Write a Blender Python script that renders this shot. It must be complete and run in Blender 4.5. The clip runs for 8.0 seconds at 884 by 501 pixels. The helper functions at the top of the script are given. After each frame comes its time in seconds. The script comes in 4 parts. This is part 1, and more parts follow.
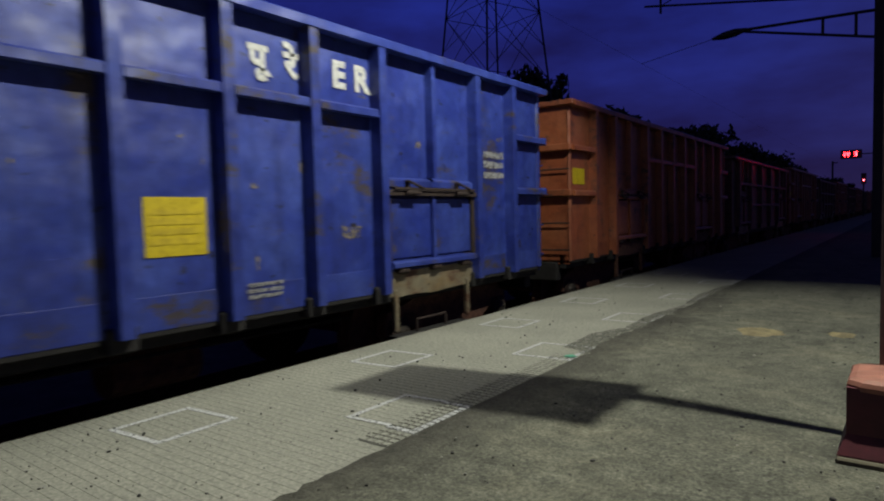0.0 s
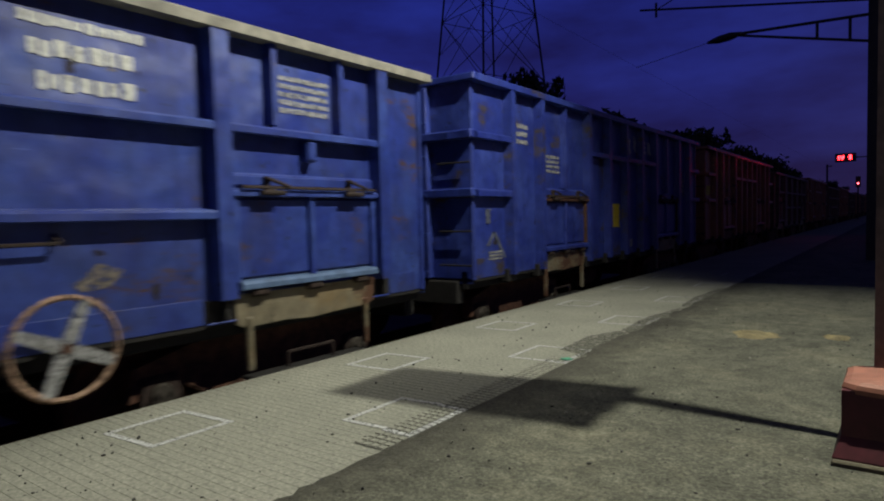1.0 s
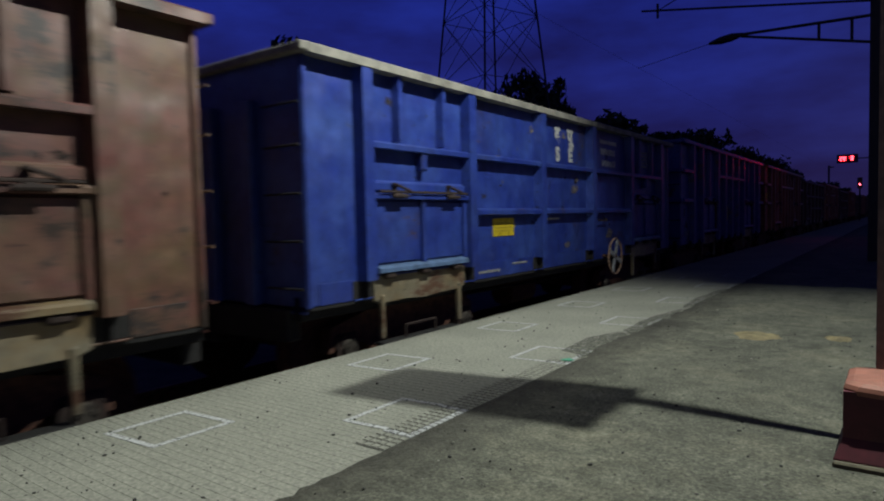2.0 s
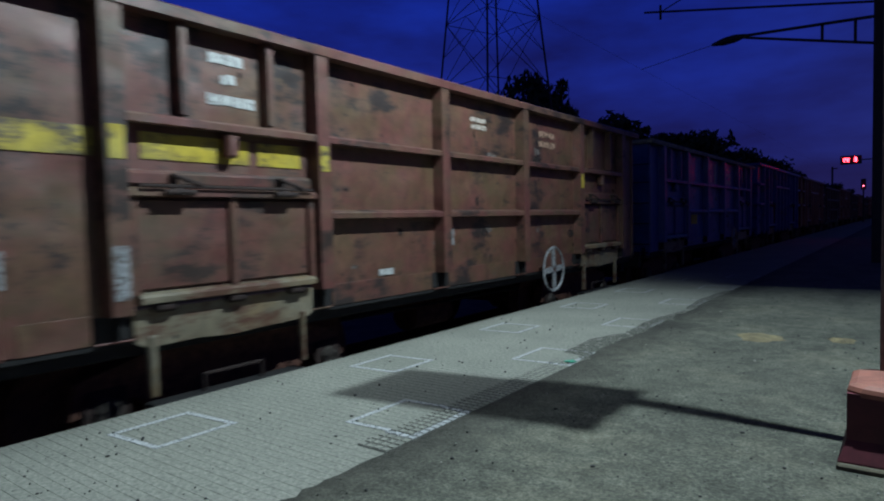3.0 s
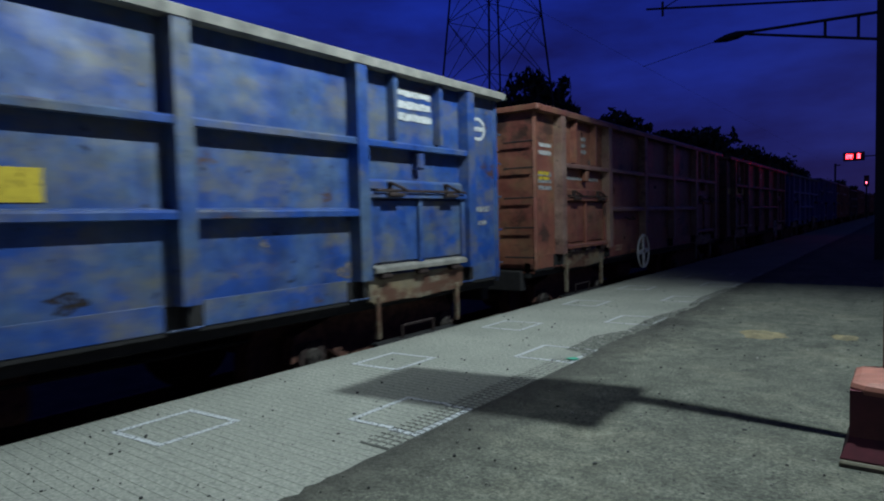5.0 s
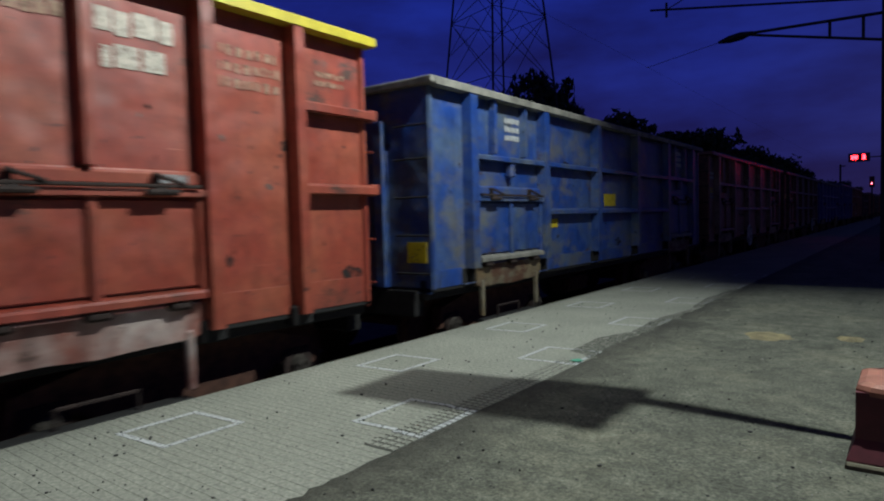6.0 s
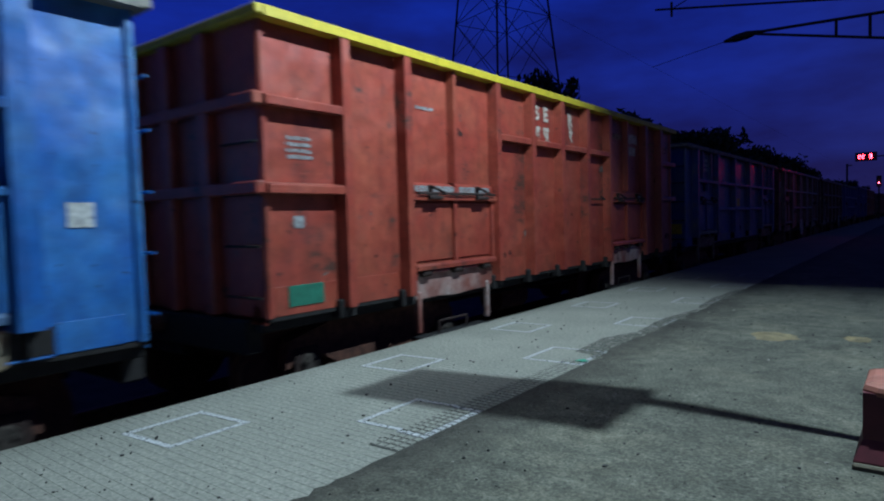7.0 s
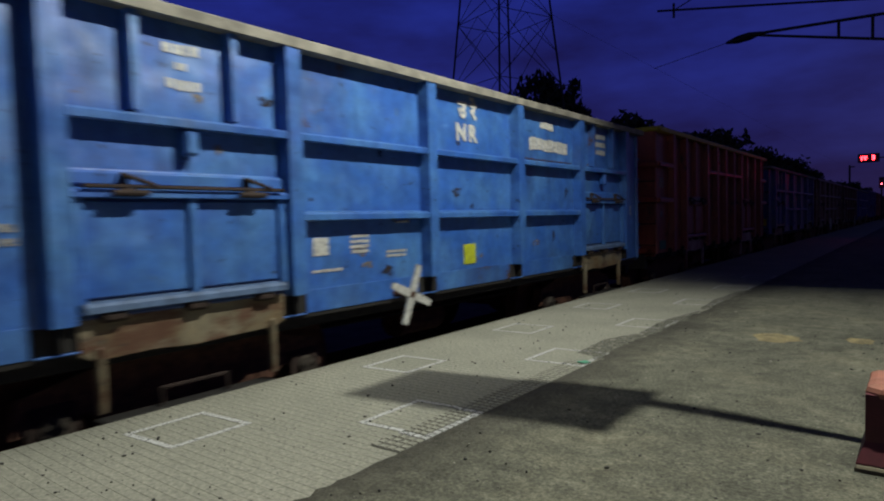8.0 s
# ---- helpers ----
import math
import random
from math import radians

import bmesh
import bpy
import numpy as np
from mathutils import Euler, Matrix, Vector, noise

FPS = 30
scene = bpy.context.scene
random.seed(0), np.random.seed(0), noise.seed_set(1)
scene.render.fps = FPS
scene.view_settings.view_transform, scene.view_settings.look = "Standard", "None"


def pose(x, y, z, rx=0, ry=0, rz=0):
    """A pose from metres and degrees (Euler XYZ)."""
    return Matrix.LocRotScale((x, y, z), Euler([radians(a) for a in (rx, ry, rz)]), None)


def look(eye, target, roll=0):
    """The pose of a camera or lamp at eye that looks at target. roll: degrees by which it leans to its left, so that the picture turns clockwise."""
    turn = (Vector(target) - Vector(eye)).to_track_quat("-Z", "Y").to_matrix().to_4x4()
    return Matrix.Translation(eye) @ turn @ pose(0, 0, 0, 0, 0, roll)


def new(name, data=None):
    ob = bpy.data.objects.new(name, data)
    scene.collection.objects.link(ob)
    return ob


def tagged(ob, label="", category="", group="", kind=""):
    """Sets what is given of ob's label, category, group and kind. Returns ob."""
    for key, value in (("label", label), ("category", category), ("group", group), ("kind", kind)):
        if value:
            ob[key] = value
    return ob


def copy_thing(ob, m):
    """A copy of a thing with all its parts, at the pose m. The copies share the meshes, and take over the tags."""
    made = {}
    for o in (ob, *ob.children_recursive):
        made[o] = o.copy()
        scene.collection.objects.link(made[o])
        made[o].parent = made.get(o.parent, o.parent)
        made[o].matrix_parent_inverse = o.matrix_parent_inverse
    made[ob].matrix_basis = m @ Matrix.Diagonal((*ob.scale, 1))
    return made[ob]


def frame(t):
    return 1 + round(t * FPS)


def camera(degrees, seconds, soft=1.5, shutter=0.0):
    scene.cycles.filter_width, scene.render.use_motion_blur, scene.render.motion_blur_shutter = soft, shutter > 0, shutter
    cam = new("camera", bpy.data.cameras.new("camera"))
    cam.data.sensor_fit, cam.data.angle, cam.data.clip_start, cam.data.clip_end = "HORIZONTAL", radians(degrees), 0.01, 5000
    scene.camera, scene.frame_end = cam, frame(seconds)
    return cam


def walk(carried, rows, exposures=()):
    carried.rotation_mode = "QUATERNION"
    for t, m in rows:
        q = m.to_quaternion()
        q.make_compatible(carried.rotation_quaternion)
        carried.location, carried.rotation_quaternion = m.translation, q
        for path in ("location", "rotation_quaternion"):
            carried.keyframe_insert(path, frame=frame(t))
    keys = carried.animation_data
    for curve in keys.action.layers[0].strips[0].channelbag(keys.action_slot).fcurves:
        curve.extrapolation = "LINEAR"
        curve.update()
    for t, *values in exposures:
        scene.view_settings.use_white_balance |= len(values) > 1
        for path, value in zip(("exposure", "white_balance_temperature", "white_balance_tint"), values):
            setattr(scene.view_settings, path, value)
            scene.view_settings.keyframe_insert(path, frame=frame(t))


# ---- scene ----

EYE_Z = 1.118


def aim(yaw, pitch, roll):
    return pose(0, 0, EYE_Z, 0, 0, yaw) @ pose(0, 0, 0, 90 + pitch) @ pose(0, 0, 0, 0, 0, roll)


cam = camera(70.4, 8.0, soft=2.0, shutter=0.2)
walk(cam, [(t, aim(y, p, r)) for t, y, p, r in (
    (0.0, 36.56, -3.26, -1.43), (0.5, 36.19, -3.12, -1.39), (1.0, 36.21, -3.01, -1.40), (1.5, 36.21, -3.00, -1.36),
    (3.0, 36.55, -2.82, -1.32), (3.5, 36.39, -2.82, -1.42), (4.0, 36.55, -2.95, -1.44), (4.5, 36.67, -3.04, -1.45),
    (6.0, 37.09, -2.87, -1.52), (6.5, 37.39, -2.76, -1.63), (7.0, 37.53, -2.84, -1.61), (7.5, 37.67, -2.82, -1.57),
    (8.0, 37.69, -2.74, -1.55))],
    [(0.0, 0, 7350, 9), (0.5, 0, 7650, 9), (1.6, 0, 7350, 9), (2.8, 0, 5550, 3), (4.6, 0, 5350, 3), (5.8, 0, 6600, 7), (6.4, 0, 5400, 3),
     (7.0, 0, 5200, 3), (7.6, 0, 7100, 8), (8.0, 0, 7400, 9)])

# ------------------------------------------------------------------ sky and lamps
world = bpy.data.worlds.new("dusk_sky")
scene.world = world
world.use_nodes = True
wn, wl = world.node_tree.nodes, world.node_tree.links
wn.clear()
w_out, w_bg = wn.new("ShaderNodeOutputWorld"), wn.new("ShaderNodeBackground")
w_co, w_map, w_noise = wn.new("ShaderNodeTexCoord"), wn.new("ShaderNodeMapping"), wn.new("ShaderNodeTexNoise")
w_ramp, w_sep, w_grad, w_mul = wn.new("ShaderNodeValToRGB"), wn.new("ShaderNodeSeparateXYZ"), wn.new("ShaderNodeValToRGB"), wn.new("ShaderNodeMix")
w_map.inputs["Scale"].default_value = (2.2, 2.2, 7.0)
w_noise.inputs["Scale"].default_value = 1.6
w_noise.inputs["Detail"].default_value = 5
w_noise.inputs["Roughness"].default_value = 0.55
w_ramp.color_ramp.elements[0].position, w_ramp.color_ramp.elements[0].color = 0.36, (0.72, 0.60, 0.55, 1)
w_ramp.color_ramp.elements[1].position, w_ramp.color_ramp.elements[1].color = 0.70, (1.15, 1.45, 1.45, 1)
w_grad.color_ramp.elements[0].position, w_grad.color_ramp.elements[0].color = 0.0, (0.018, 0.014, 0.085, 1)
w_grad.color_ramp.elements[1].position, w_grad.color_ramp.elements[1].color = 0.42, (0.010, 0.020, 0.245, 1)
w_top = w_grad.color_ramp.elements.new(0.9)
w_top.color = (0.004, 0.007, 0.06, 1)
w_mul.data_type, w_mul.blend_type = "RGBA", "MULTIPLY"
w_mul.inputs["Factor"].default_value = 1.0
wl.new(w_co.outputs["Generated"], w_map.inputs["Vector"])
wl.new(w_map.outputs["Vector"], w_noise.inputs["Vector"])
wl.new(w_noise.outputs["Fac"], w_ramp.inputs["Fac"])
wl.new(w_co.outputs["Generated"], w_sep.inputs["Vector"])
wl.new(w_sep.outputs["Z"], w_grad.inputs["Fac"])
wl.new(w_grad.outputs["Color"], w_mul.inputs["A"])
wl.new(w_ramp.outputs["Color"], w_mul.inputs["B"])
# blue afterglow beyond the track; unseen sky behind the platform is grey fill light
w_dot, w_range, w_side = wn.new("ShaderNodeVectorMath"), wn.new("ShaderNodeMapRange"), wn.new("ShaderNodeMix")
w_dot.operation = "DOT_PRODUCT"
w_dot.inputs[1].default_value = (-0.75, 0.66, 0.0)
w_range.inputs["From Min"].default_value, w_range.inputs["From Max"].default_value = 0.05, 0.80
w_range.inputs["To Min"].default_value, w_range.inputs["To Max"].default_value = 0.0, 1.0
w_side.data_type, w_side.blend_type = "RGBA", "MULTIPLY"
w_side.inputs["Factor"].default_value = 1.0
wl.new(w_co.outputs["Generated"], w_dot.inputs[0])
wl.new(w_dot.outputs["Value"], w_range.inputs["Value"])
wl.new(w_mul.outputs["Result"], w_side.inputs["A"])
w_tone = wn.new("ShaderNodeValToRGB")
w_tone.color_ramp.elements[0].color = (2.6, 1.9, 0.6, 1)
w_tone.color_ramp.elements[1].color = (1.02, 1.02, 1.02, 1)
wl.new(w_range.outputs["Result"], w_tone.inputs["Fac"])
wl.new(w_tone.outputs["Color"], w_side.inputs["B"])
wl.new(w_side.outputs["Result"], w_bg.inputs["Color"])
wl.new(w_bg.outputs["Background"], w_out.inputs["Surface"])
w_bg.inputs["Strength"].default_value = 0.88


def flood(name, eye, target, watts, colour, cone, size, blend=1.0):
    data = bpy.data.lights.new(name, "SPOT")
    data.energy, data.color, data.spot_size, data.spot_blend, data.shadow_soft_size = watts, colour, radians(cone), blend, size
    ob = new(name, data)
    ob.matrix_world = look(eye, target)
    return ob


LAMP_A, LAMP_B = (0.6, 3.46, 8.0), (0.35, 4.9, 6.5)
flood("platform_flood_light", LAMP_A, (-0.5, 4.4, 0.0), 4650, (0.90, 0.99, 0.96), 130, 0.034)
flood("platform_flood_light", LAMP_B, (-4.0, 4.1, 6.4), 3950, (0.92, 0.99, 0.97), 165, 0.026)


# ------------------------------------------------------------------ materials
def mat(name):
    m = bpy.data.materials.new(name)
    m.use_nodes = True
    return m, m.node_tree.nodes, m.node_tree.links, m.node_tree.nodes["Principled BSDF"]


def ramp(n, stops):
    r = n.new("ShaderNodeValToRGB")
    while len(r.color_ramp.elements) < len(stops):
        r.color_ramp.elements.new(0.5)
    for e, (pos, c) in zip(r.color_ramp.elements, stops):
        e.position, e.color = pos, (*c, 1)
    return r


def noise_tex(n, l, co, scale, detail=5, rough=0.6, stretch=None):
    t = n.new("ShaderNodeTexNoise")
    t.inputs["Scale"].default_value, t.inputs["Detail"].default_value, t.inputs["Roughness"].default_value = scale, detail, rough
    if stretch:
        mp = n.new("ShaderNodeMapping")
        mp.inputs["Scale"].default_value = stretch
        l.new(co, mp.inputs["Vector"])
        co = mp.outputs["Vector"]
    l.new(co, t.inputs["Vector"])
    return t


def mix(n, l, fac, a, b, mode="MIX"):
    m = n.new("ShaderNodeMix")
    m.data_type, m.blend_type = "RGBA", mode
    for socket, value in ((m.inputs["Factor"], fac), (m.inputs["A"], a), (m.inputs["B"], b)):
        if isinstance(value, (int, float)):
            socket.default_value = value
        elif isinstance(value, tuple):
            socket.default_value = (*value, 1)
        else:
            l.new(value, socket)
    return m.outputs["Result"]


def bump(n, l, height, strength, distance, bsdf, normal=None):
    b = n.new("ShaderNodeBump")
    b.inputs["Strength"].default_value, b.inputs["Distance"].default_value = strength, distance
    l.new(height, b.inputs["Height"])
    if normal:
        l.new(normal, b.inputs["Normal"])
    l.new(b.outputs["Normal"], bsdf.inputs["Normal"])
    return b.outputs["Normal"]


def paint(name, base, faded, rust=(0.055, 0.026, 0.017), rusty=0.5, gloss=0.36, tint=None, coat=0.4):
    """Weathered wagon paint: faded patches, vertical streaks, scuffs, rust spots, dented sheet."""
    m, n, l, b = mat(name)
    base, faded = tuple(0.94 * v for v in base), tuple(0.92 * v for v in faded)
    co = n.new("ShaderNodeTexCoord").outputs["Object"]
    info = n.new("ShaderNodeObjectInfo")
    shift = n.new("ShaderNodeVectorMath")
    shift.operation = "MULTIPLY_ADD"
    shift.inputs[1].default_value = (9, 9, 9)
    l.new(info.outputs["Random"], shift.inputs[0])
    l.new(co, shift.inputs[2])
    co = shift.outputs["Vector"]
    big = noise_tex(n, l, co, 1.5, 7, 0.66)
    streak = noise_tex(n, l, co, 6.0, 5, 0.65, (1, 1, 0.10))
    fine = noise_tex(n, l, co, 24, 5, 0.7)
    scuff = noise_tex(n, l, co, 3.4, 8, 0.75, (1, 0.55, 1.6))
    grime = noise_tex(n, l, co, 0.9, 6, 0.6, (1, 1.4, 0.8))
    dark = tuple(0.40 * v for v in base)
    pale = tuple(min(0.6, 1.7 * v + 0.05) for v in faded)
    c = mix(n, l, ramp_fac(n, l, big, 0.42, 0.66), base, faded)
    c = mix(n, l, ramp_fac(n, l, streak, 0.54, 0.92), c, dark)
    c = mix(n, l, ramp_fac(n, l, grime, 0.53, 0.78), c, tuple(0.35 * v + 0.012 for v in base))
    c = mix(n, l, ramp_fac(n, l, scuff, 0.645, 0.82), c, pale)
    mottle = noise_tex(n, l, co, 9.0, 8, 0.72)
    c = mix(n, l, 0.9, c, ramp_out(n, l, mottle, (0.68, 0.68, 0.70), (1.32, 1.32, 1.30)), "MULTIPLY")
    if tint:
        moss = noise_tex(n, l, co, 2.3, 7, 0.68, (1, 0.7, 1.3))
        c = mix(n, l, ramp_fac(n, l, moss, 0.48, 0.80), c, tint)
    spots = n.new("ShaderNodeMath")
    spots.operation = "MULTIPLY"
    l.new(grime.outputs["Fac"], spots.inputs[0])
    l.new(scuff.outputs["Fac"], spots.inputs[1])
    lo = 0.365 - 0.09 * rusty
    c = mix(n, l, ramp_fac(n, l, spots, lo, lo + 0.06), c, rust)
    chips = noise_tex(n, l, co, 15.0, 3, 0.6, (1, 0.7, 1))
    c = mix(n, l, ramp_fac(n, l, chips, 0.665, 0.72), c, tuple(0.16 * v + 0.008 for v in base))
    scratch = noise_tex(n, l, co, 5.0, 6, 0.8, (1, 0.22, 5.0))
    c = mix(n, l, ramp_fac(n, l, scratch, 0.66, 0.76), c, pale)
    peel = noise_tex(n, l, co, 2.6, 9, 0.78)
    c = mix(n, l, ramp_fac(n, l, peel, 0.635, 0.665), c, tuple(0.5 * v + 0.02 for v in faded))
    l.new(c, b.inputs["Base Color"])
    rr = n.new("ShaderNodeMapRange")
    rr.inputs["To Min"].default_value, rr.inputs["To Max"].default_value = gloss - 0.12, gloss + 0.32
    l.new(scuff.outputs["Fac"], rr.inputs["Value"])
    l.new(rr.outputs["Result"], b.inputs["Roughness"])
    dents = noise_tex(n, l, co, 1.7, 2, 0.5)
    b.inputs["Specular IOR Level"].default_value = 0.55
    b.inputs["Coat Weight"].default_value, b.inputs["Coat Roughness"].default_value = coat, 0.30
    first = bump(n, l, dents.outputs["Fac"], 0.55, 0.12, b)
    bump(n, l, fine.outputs["Fac"], 0.3, 0.004, b, first)
    return m


def ramp_fac(n, l, tex, lo, hi):
    r = n.new("ShaderNodeMapRange")
    r.inputs["From Min"].default_value, r.inputs["From Max"].default_value = lo, hi
    r.clamp = True
    l.new(tex.outputs[0], r.inputs["Value"])
    return r.outputs["Result"]


def rough_stone(name, a, b2, scale, rough=0.9, relief=0.004, speck=None, patch=None, seam=None):
    m, n, l, b = mat(name)
    co = n.new("ShaderNodeTexCoord").outputs["Object"]
    big = noise_tex(n, l, co, scale, 5, 0.6)
    fine = noise_tex(n, l, co, scale * 40, 4, 0.7)
    c = mix(n, l, ramp_fac(n, l, big, 0.35, 0.68), a, b2)
    c = mix(n, l, 0.75, c, ramp_out(n, l, fine, (0.42, 0.42, 0.42), (1.5, 1.5, 1.48)), "MULTIPLY")
    if patch:
        p = noise_tex(n, l, co, 1.25, 7, 0.68)
        c = mix(n, l, ramp_fac(n, l, p, 0.50, 0.70), c, patch)
        damp = noise_tex(n, l, co, 2.1, 6, 0.66)
        c = mix(n, l, ramp_fac(n, l, damp, 0.54, 0.74), c, tuple(0.6 * v for v in a))
    if speck:
        v = n.new("ShaderNodeTexVoronoi")
        v.inputs["Scale"].default_value = 9
        l.new(co, v.inputs["Vector"])
        c = mix(n, l, ramp_fac(n, l, v, 0.075, 0.05), c, speck)
    if seam:
        sx = n.new("ShaderNodeSeparateXYZ")
        l.new(co, sx.inputs["Vector"])
        wob = n.new("ShaderNodeMath")
        wob.operation = "MULTIPLY_ADD"
        wob.inputs[1].default_value = 0.7
        l.new(big.outputs["Fac"], wob.inputs[0])
        l.new(sx.outputs["X"], wob.inputs[2])
        c = mix(n, l, ramp_fac(n, l, wob, seam + 0.80, seam + 0.30), c, (0.026, 0.024, 0.020))
        mott = noise_tex(n, l, co, 7.0, 6, 0.7)
        grain = noise_tex(n, l, co, 60.0, 4, 0.85)
        c = mix(n, l, 0.8, c, ramp_out(n, l, grain, (0.20, 0.20, 0.20), (1.9, 1.9, 1.85)), "MULTIPLY")
        c = mix(n, l, 0.8, c, ramp_out(n, l, mott, (0.54, 0.54, 0.52), (1.46, 1.46, 1.42)), "MULTIPLY")
    l.new(c, b.inputs["Base Color"])
    b.inputs["Roughness"].default_value = rough
    b.inputs["Specular IOR Level"].default_value = 0.25
    bump(n, l, fine.outputs["Fac"], 0.7, relief, b)
    return m


def ramp_out(n, l, tex, lo, hi):
    r = ramp(n, [(0.3, lo), (0.7, hi)])
    l.new(tex.outputs[0], r.inputs["Fac"])
    return r.outputs["Color"]


def plain(name, colour, rough=0.6, metal=0.0, wear=0.35, scale=14, worn=0.0):
    m, n, l, b = mat(name)
    co = n.new("ShaderNodeTexCoord").outputs["Object"]
    t = noise_tex(n, l, co, scale, 5, 0.65)
    dirt = tuple(v * (1 - wear) for v in colour)
    l.new(mix(n, l, ramp_fac(n, l, t, 0.35, 0.65), dirt, colour), b.inputs["Base Color"])
    b.inputs["Roughness"].default_value, b.inputs["Metallic"].default_value = rough, metal
    bump(n, l, t.outputs["Fac"], 0.3, 0.003, b)
    if worn:
        w = noise_tex(n, l, co, scale * 0.8, 7, 0.72)
        l.new(ramp_fac(n, l, w, 0.28 + 0.3 * worn, 0.42 + 0.3 * worn), b.inputs["Alpha"])
    return m


def glow(name, colour, strength):
    m, n, l, b = mat(name)
    b.inputs["Base Color"].default_value = (0.02, 0.02, 0.02, 1)
    b.inputs["Emission Color"].default_value = (*colour, 1)
    b.inputs["Emission Strength"].default_value = strength
    return m


BLUE_DARK = paint("navy_blue_wagon_paint", (0.013, 0.028, 0.205), (0.034, 0.062, 0.29), (0.05, 0.038, 0.035), rusty=0.75, coat=0.22)
BLUE_MID = paint("royal_blue_wagon_paint", (0.012, 0.030, 0.205), (0.030, 0.065, 0.27), rusty=0.15, coat=0.3)
BLUE_LIGHT = paint("sky_blue_wagon_paint", (0.020, 0.105, 0.40), (0.055, 0.18, 0.43), rusty=0.05)
BLUE_PATCHY = paint("patchy_blue_wagon_paint", (0.012, 0.05, 0.24), (0.07, 0.11, 0.19), rusty=0.4, tint=(0.17, 0.15, 0.06), coat=0.25)
BROWN = paint("brown_red_wagon_paint", (0.185, 0.060, 0.042), (0.225, 0.098, 0.052), rusty=1.0, gloss=0.42, tint=(0.16, 0.115, 0.055), coat=0.2)
BROWN_DARK = paint("dirty_maroon_wagon_paint", (0.125, 0.043, 0.034), (0.125, 0.072, 0.040), (0.028, 0.016, 0.011), rusty=1.0, gloss=0.45, tint=(0.07, 0.058, 0.026), coat=0.15)
OLIVE = paint("grimy_olive_brown_paint", (0.125, 0.046, 0.034), (0.125, 0.074, 0.036), (0.024, 0.015, 0.012), rusty=1.0, gloss=0.45, tint=(0.072, 0.056, 0.022), coat=0.15)
ORANGE = paint("red_oxide_wagon_paint", (0.275, 0.044, 0.025), (0.31, 0.074, 0.038), rusty=0.5, gloss=0.40)
ORANGE_OLD = paint("faded_orange_wagon_paint", (0.26, 0.066, 0.026), (0.31, 0.10, 0.042), rusty=0.75, gloss=0.40)
WORN_PLATE = paint("worn_pink_plate", (0.22, 0.07, 0.05), (0.48, 0.40, 0.36), rusty=0.6, gloss=0.5)
BROWN_RIB = paint("worn_grey_brown_paint", (0.165, 0.080, 0.060), (0.25, 0.165, 0.125), rusty=0.9, gloss=0.5, tint=(0.20, 0.15, 0.08))
RUST = plain("rusty_steel", (0.137, 0.0612, 0.0396), 0.85, 0.2, 0.6)
TAN = paint("rust_streaked_tan_steel", (0.155, 0.128, 0.08), (0.22, 0.19, 0.13), (0.085, 0.036, 0.018), rusty=1.3, gloss=0.6, tint=(0.20, 0.115, 0.035), coat=0.0)
# black for underframe grime, also painted as shade at rib feet and rear rungs
GRIME_SHADE = plain("black_grime_and_shade", (0.018, 0.016, 0.015), 0.85, 0.1, 0.5)
WHITE = plain("worn_white_paint", (0.562, 0.562, 0.533), 0.6, 0.0, 0.45, 30, worn=0.12)
MARKING = plain("scuffed_floor_paint", (0.289, 0.289, 0.285), 0.8, 0.0, 0.5, 45, worn=0.22)
FADED = plain("ghost_white_paint", (0.40, 0.25, 0.17), 0.8, 0.0, 0.4, 30, worn=0.3)
DARK_RUST = plain("dark_rust", (0.040, 0.023, 0.018), 0.85, 0.1, 0.6)
LETTER_WORN = plain("worn_cream_lettering", (0.62, 0.54, 0.45), 0.7, 0.0, 0.4, 30, worn=0.2)
CHIP_PALE = plain("bare_scuffed_primer", (0.20, 0.17, 0.15), 0.55, 0.1, 0.5, 30, worn=0.4)
CHIP_DARK = plain("dark_rust_spots", (0.022, 0.014, 0.012), 0.9, 0.0, 0.5, 24, worn=0.35)
GHOST = plain("thin_pale_blue_paint", (0.108, 0.122, 0.187), 0.7, 0.0, 0.6, 18, worn=0.25)
GREY_WHITE = plain("faded_white_paint", (0.36, 0.36, 0.36), 0.7, 0.0, 0.5, 40, worn=0.3)
YELLOW = plain("yellow_notice_paint", (0.54, 0.403, 0.0144), 0.55, 0.0, 0.2, 20, worn=0.05)
YELLOW_TRIM = plain("yellow_coping_paint", (0.518, 0.418, 0.0216), 0.5, 0.0, 0.25, 8)
YELLOW_WORN = paint("smeared_yellow_paint", (0.50, 0.38, 0.03), (0.40, 0.33, 0.06), (0.07, 0.05, 0.035), 1.5)
GREENISH = plain("green_patch_paint", (0.036, 0.173, 0.108), 0.6, 0.0, 0.4)
LIP_BLUE = plain("scraped_pale_blue_paint", (0.10, 0.17, 0.31), 0.6, 0.0, 0.5, 9)
DUSTY = plain("dusty_pale_coping", (0.245, 0.23, 0.194), 0.8, 0.0, 0.5, 6)
STEEL = plain("greasy_worn_steel", (0.11, 0.095, 0.08), 0.5, 0.4, 0.6)
SEAM = -2.0
CONCRETE = rough_stone("broomed_concrete", (0.12, 0.118, 0.0992), (0.158, 0.153, 0.129), 1.1, 0.85, 0.003, (0.0249, 0.0228, 0.0186))
ASPHALT = rough_stone("dusty_gravel_surface", (0.0559, 0.0551, 0.0448), (0.0784, 0.077, 0.0622), 1.3, 0.95, 0.014, (0.0124, 0.0116, 0.0104), (0.091, 0.0858, 0.0655), SEAM)
SAND = rough_stone("pale_sand", (0.0992, 0.0829, 0.0497), (0.191, 0.153, 0.0829), 9.0, 0.95, 0.004)
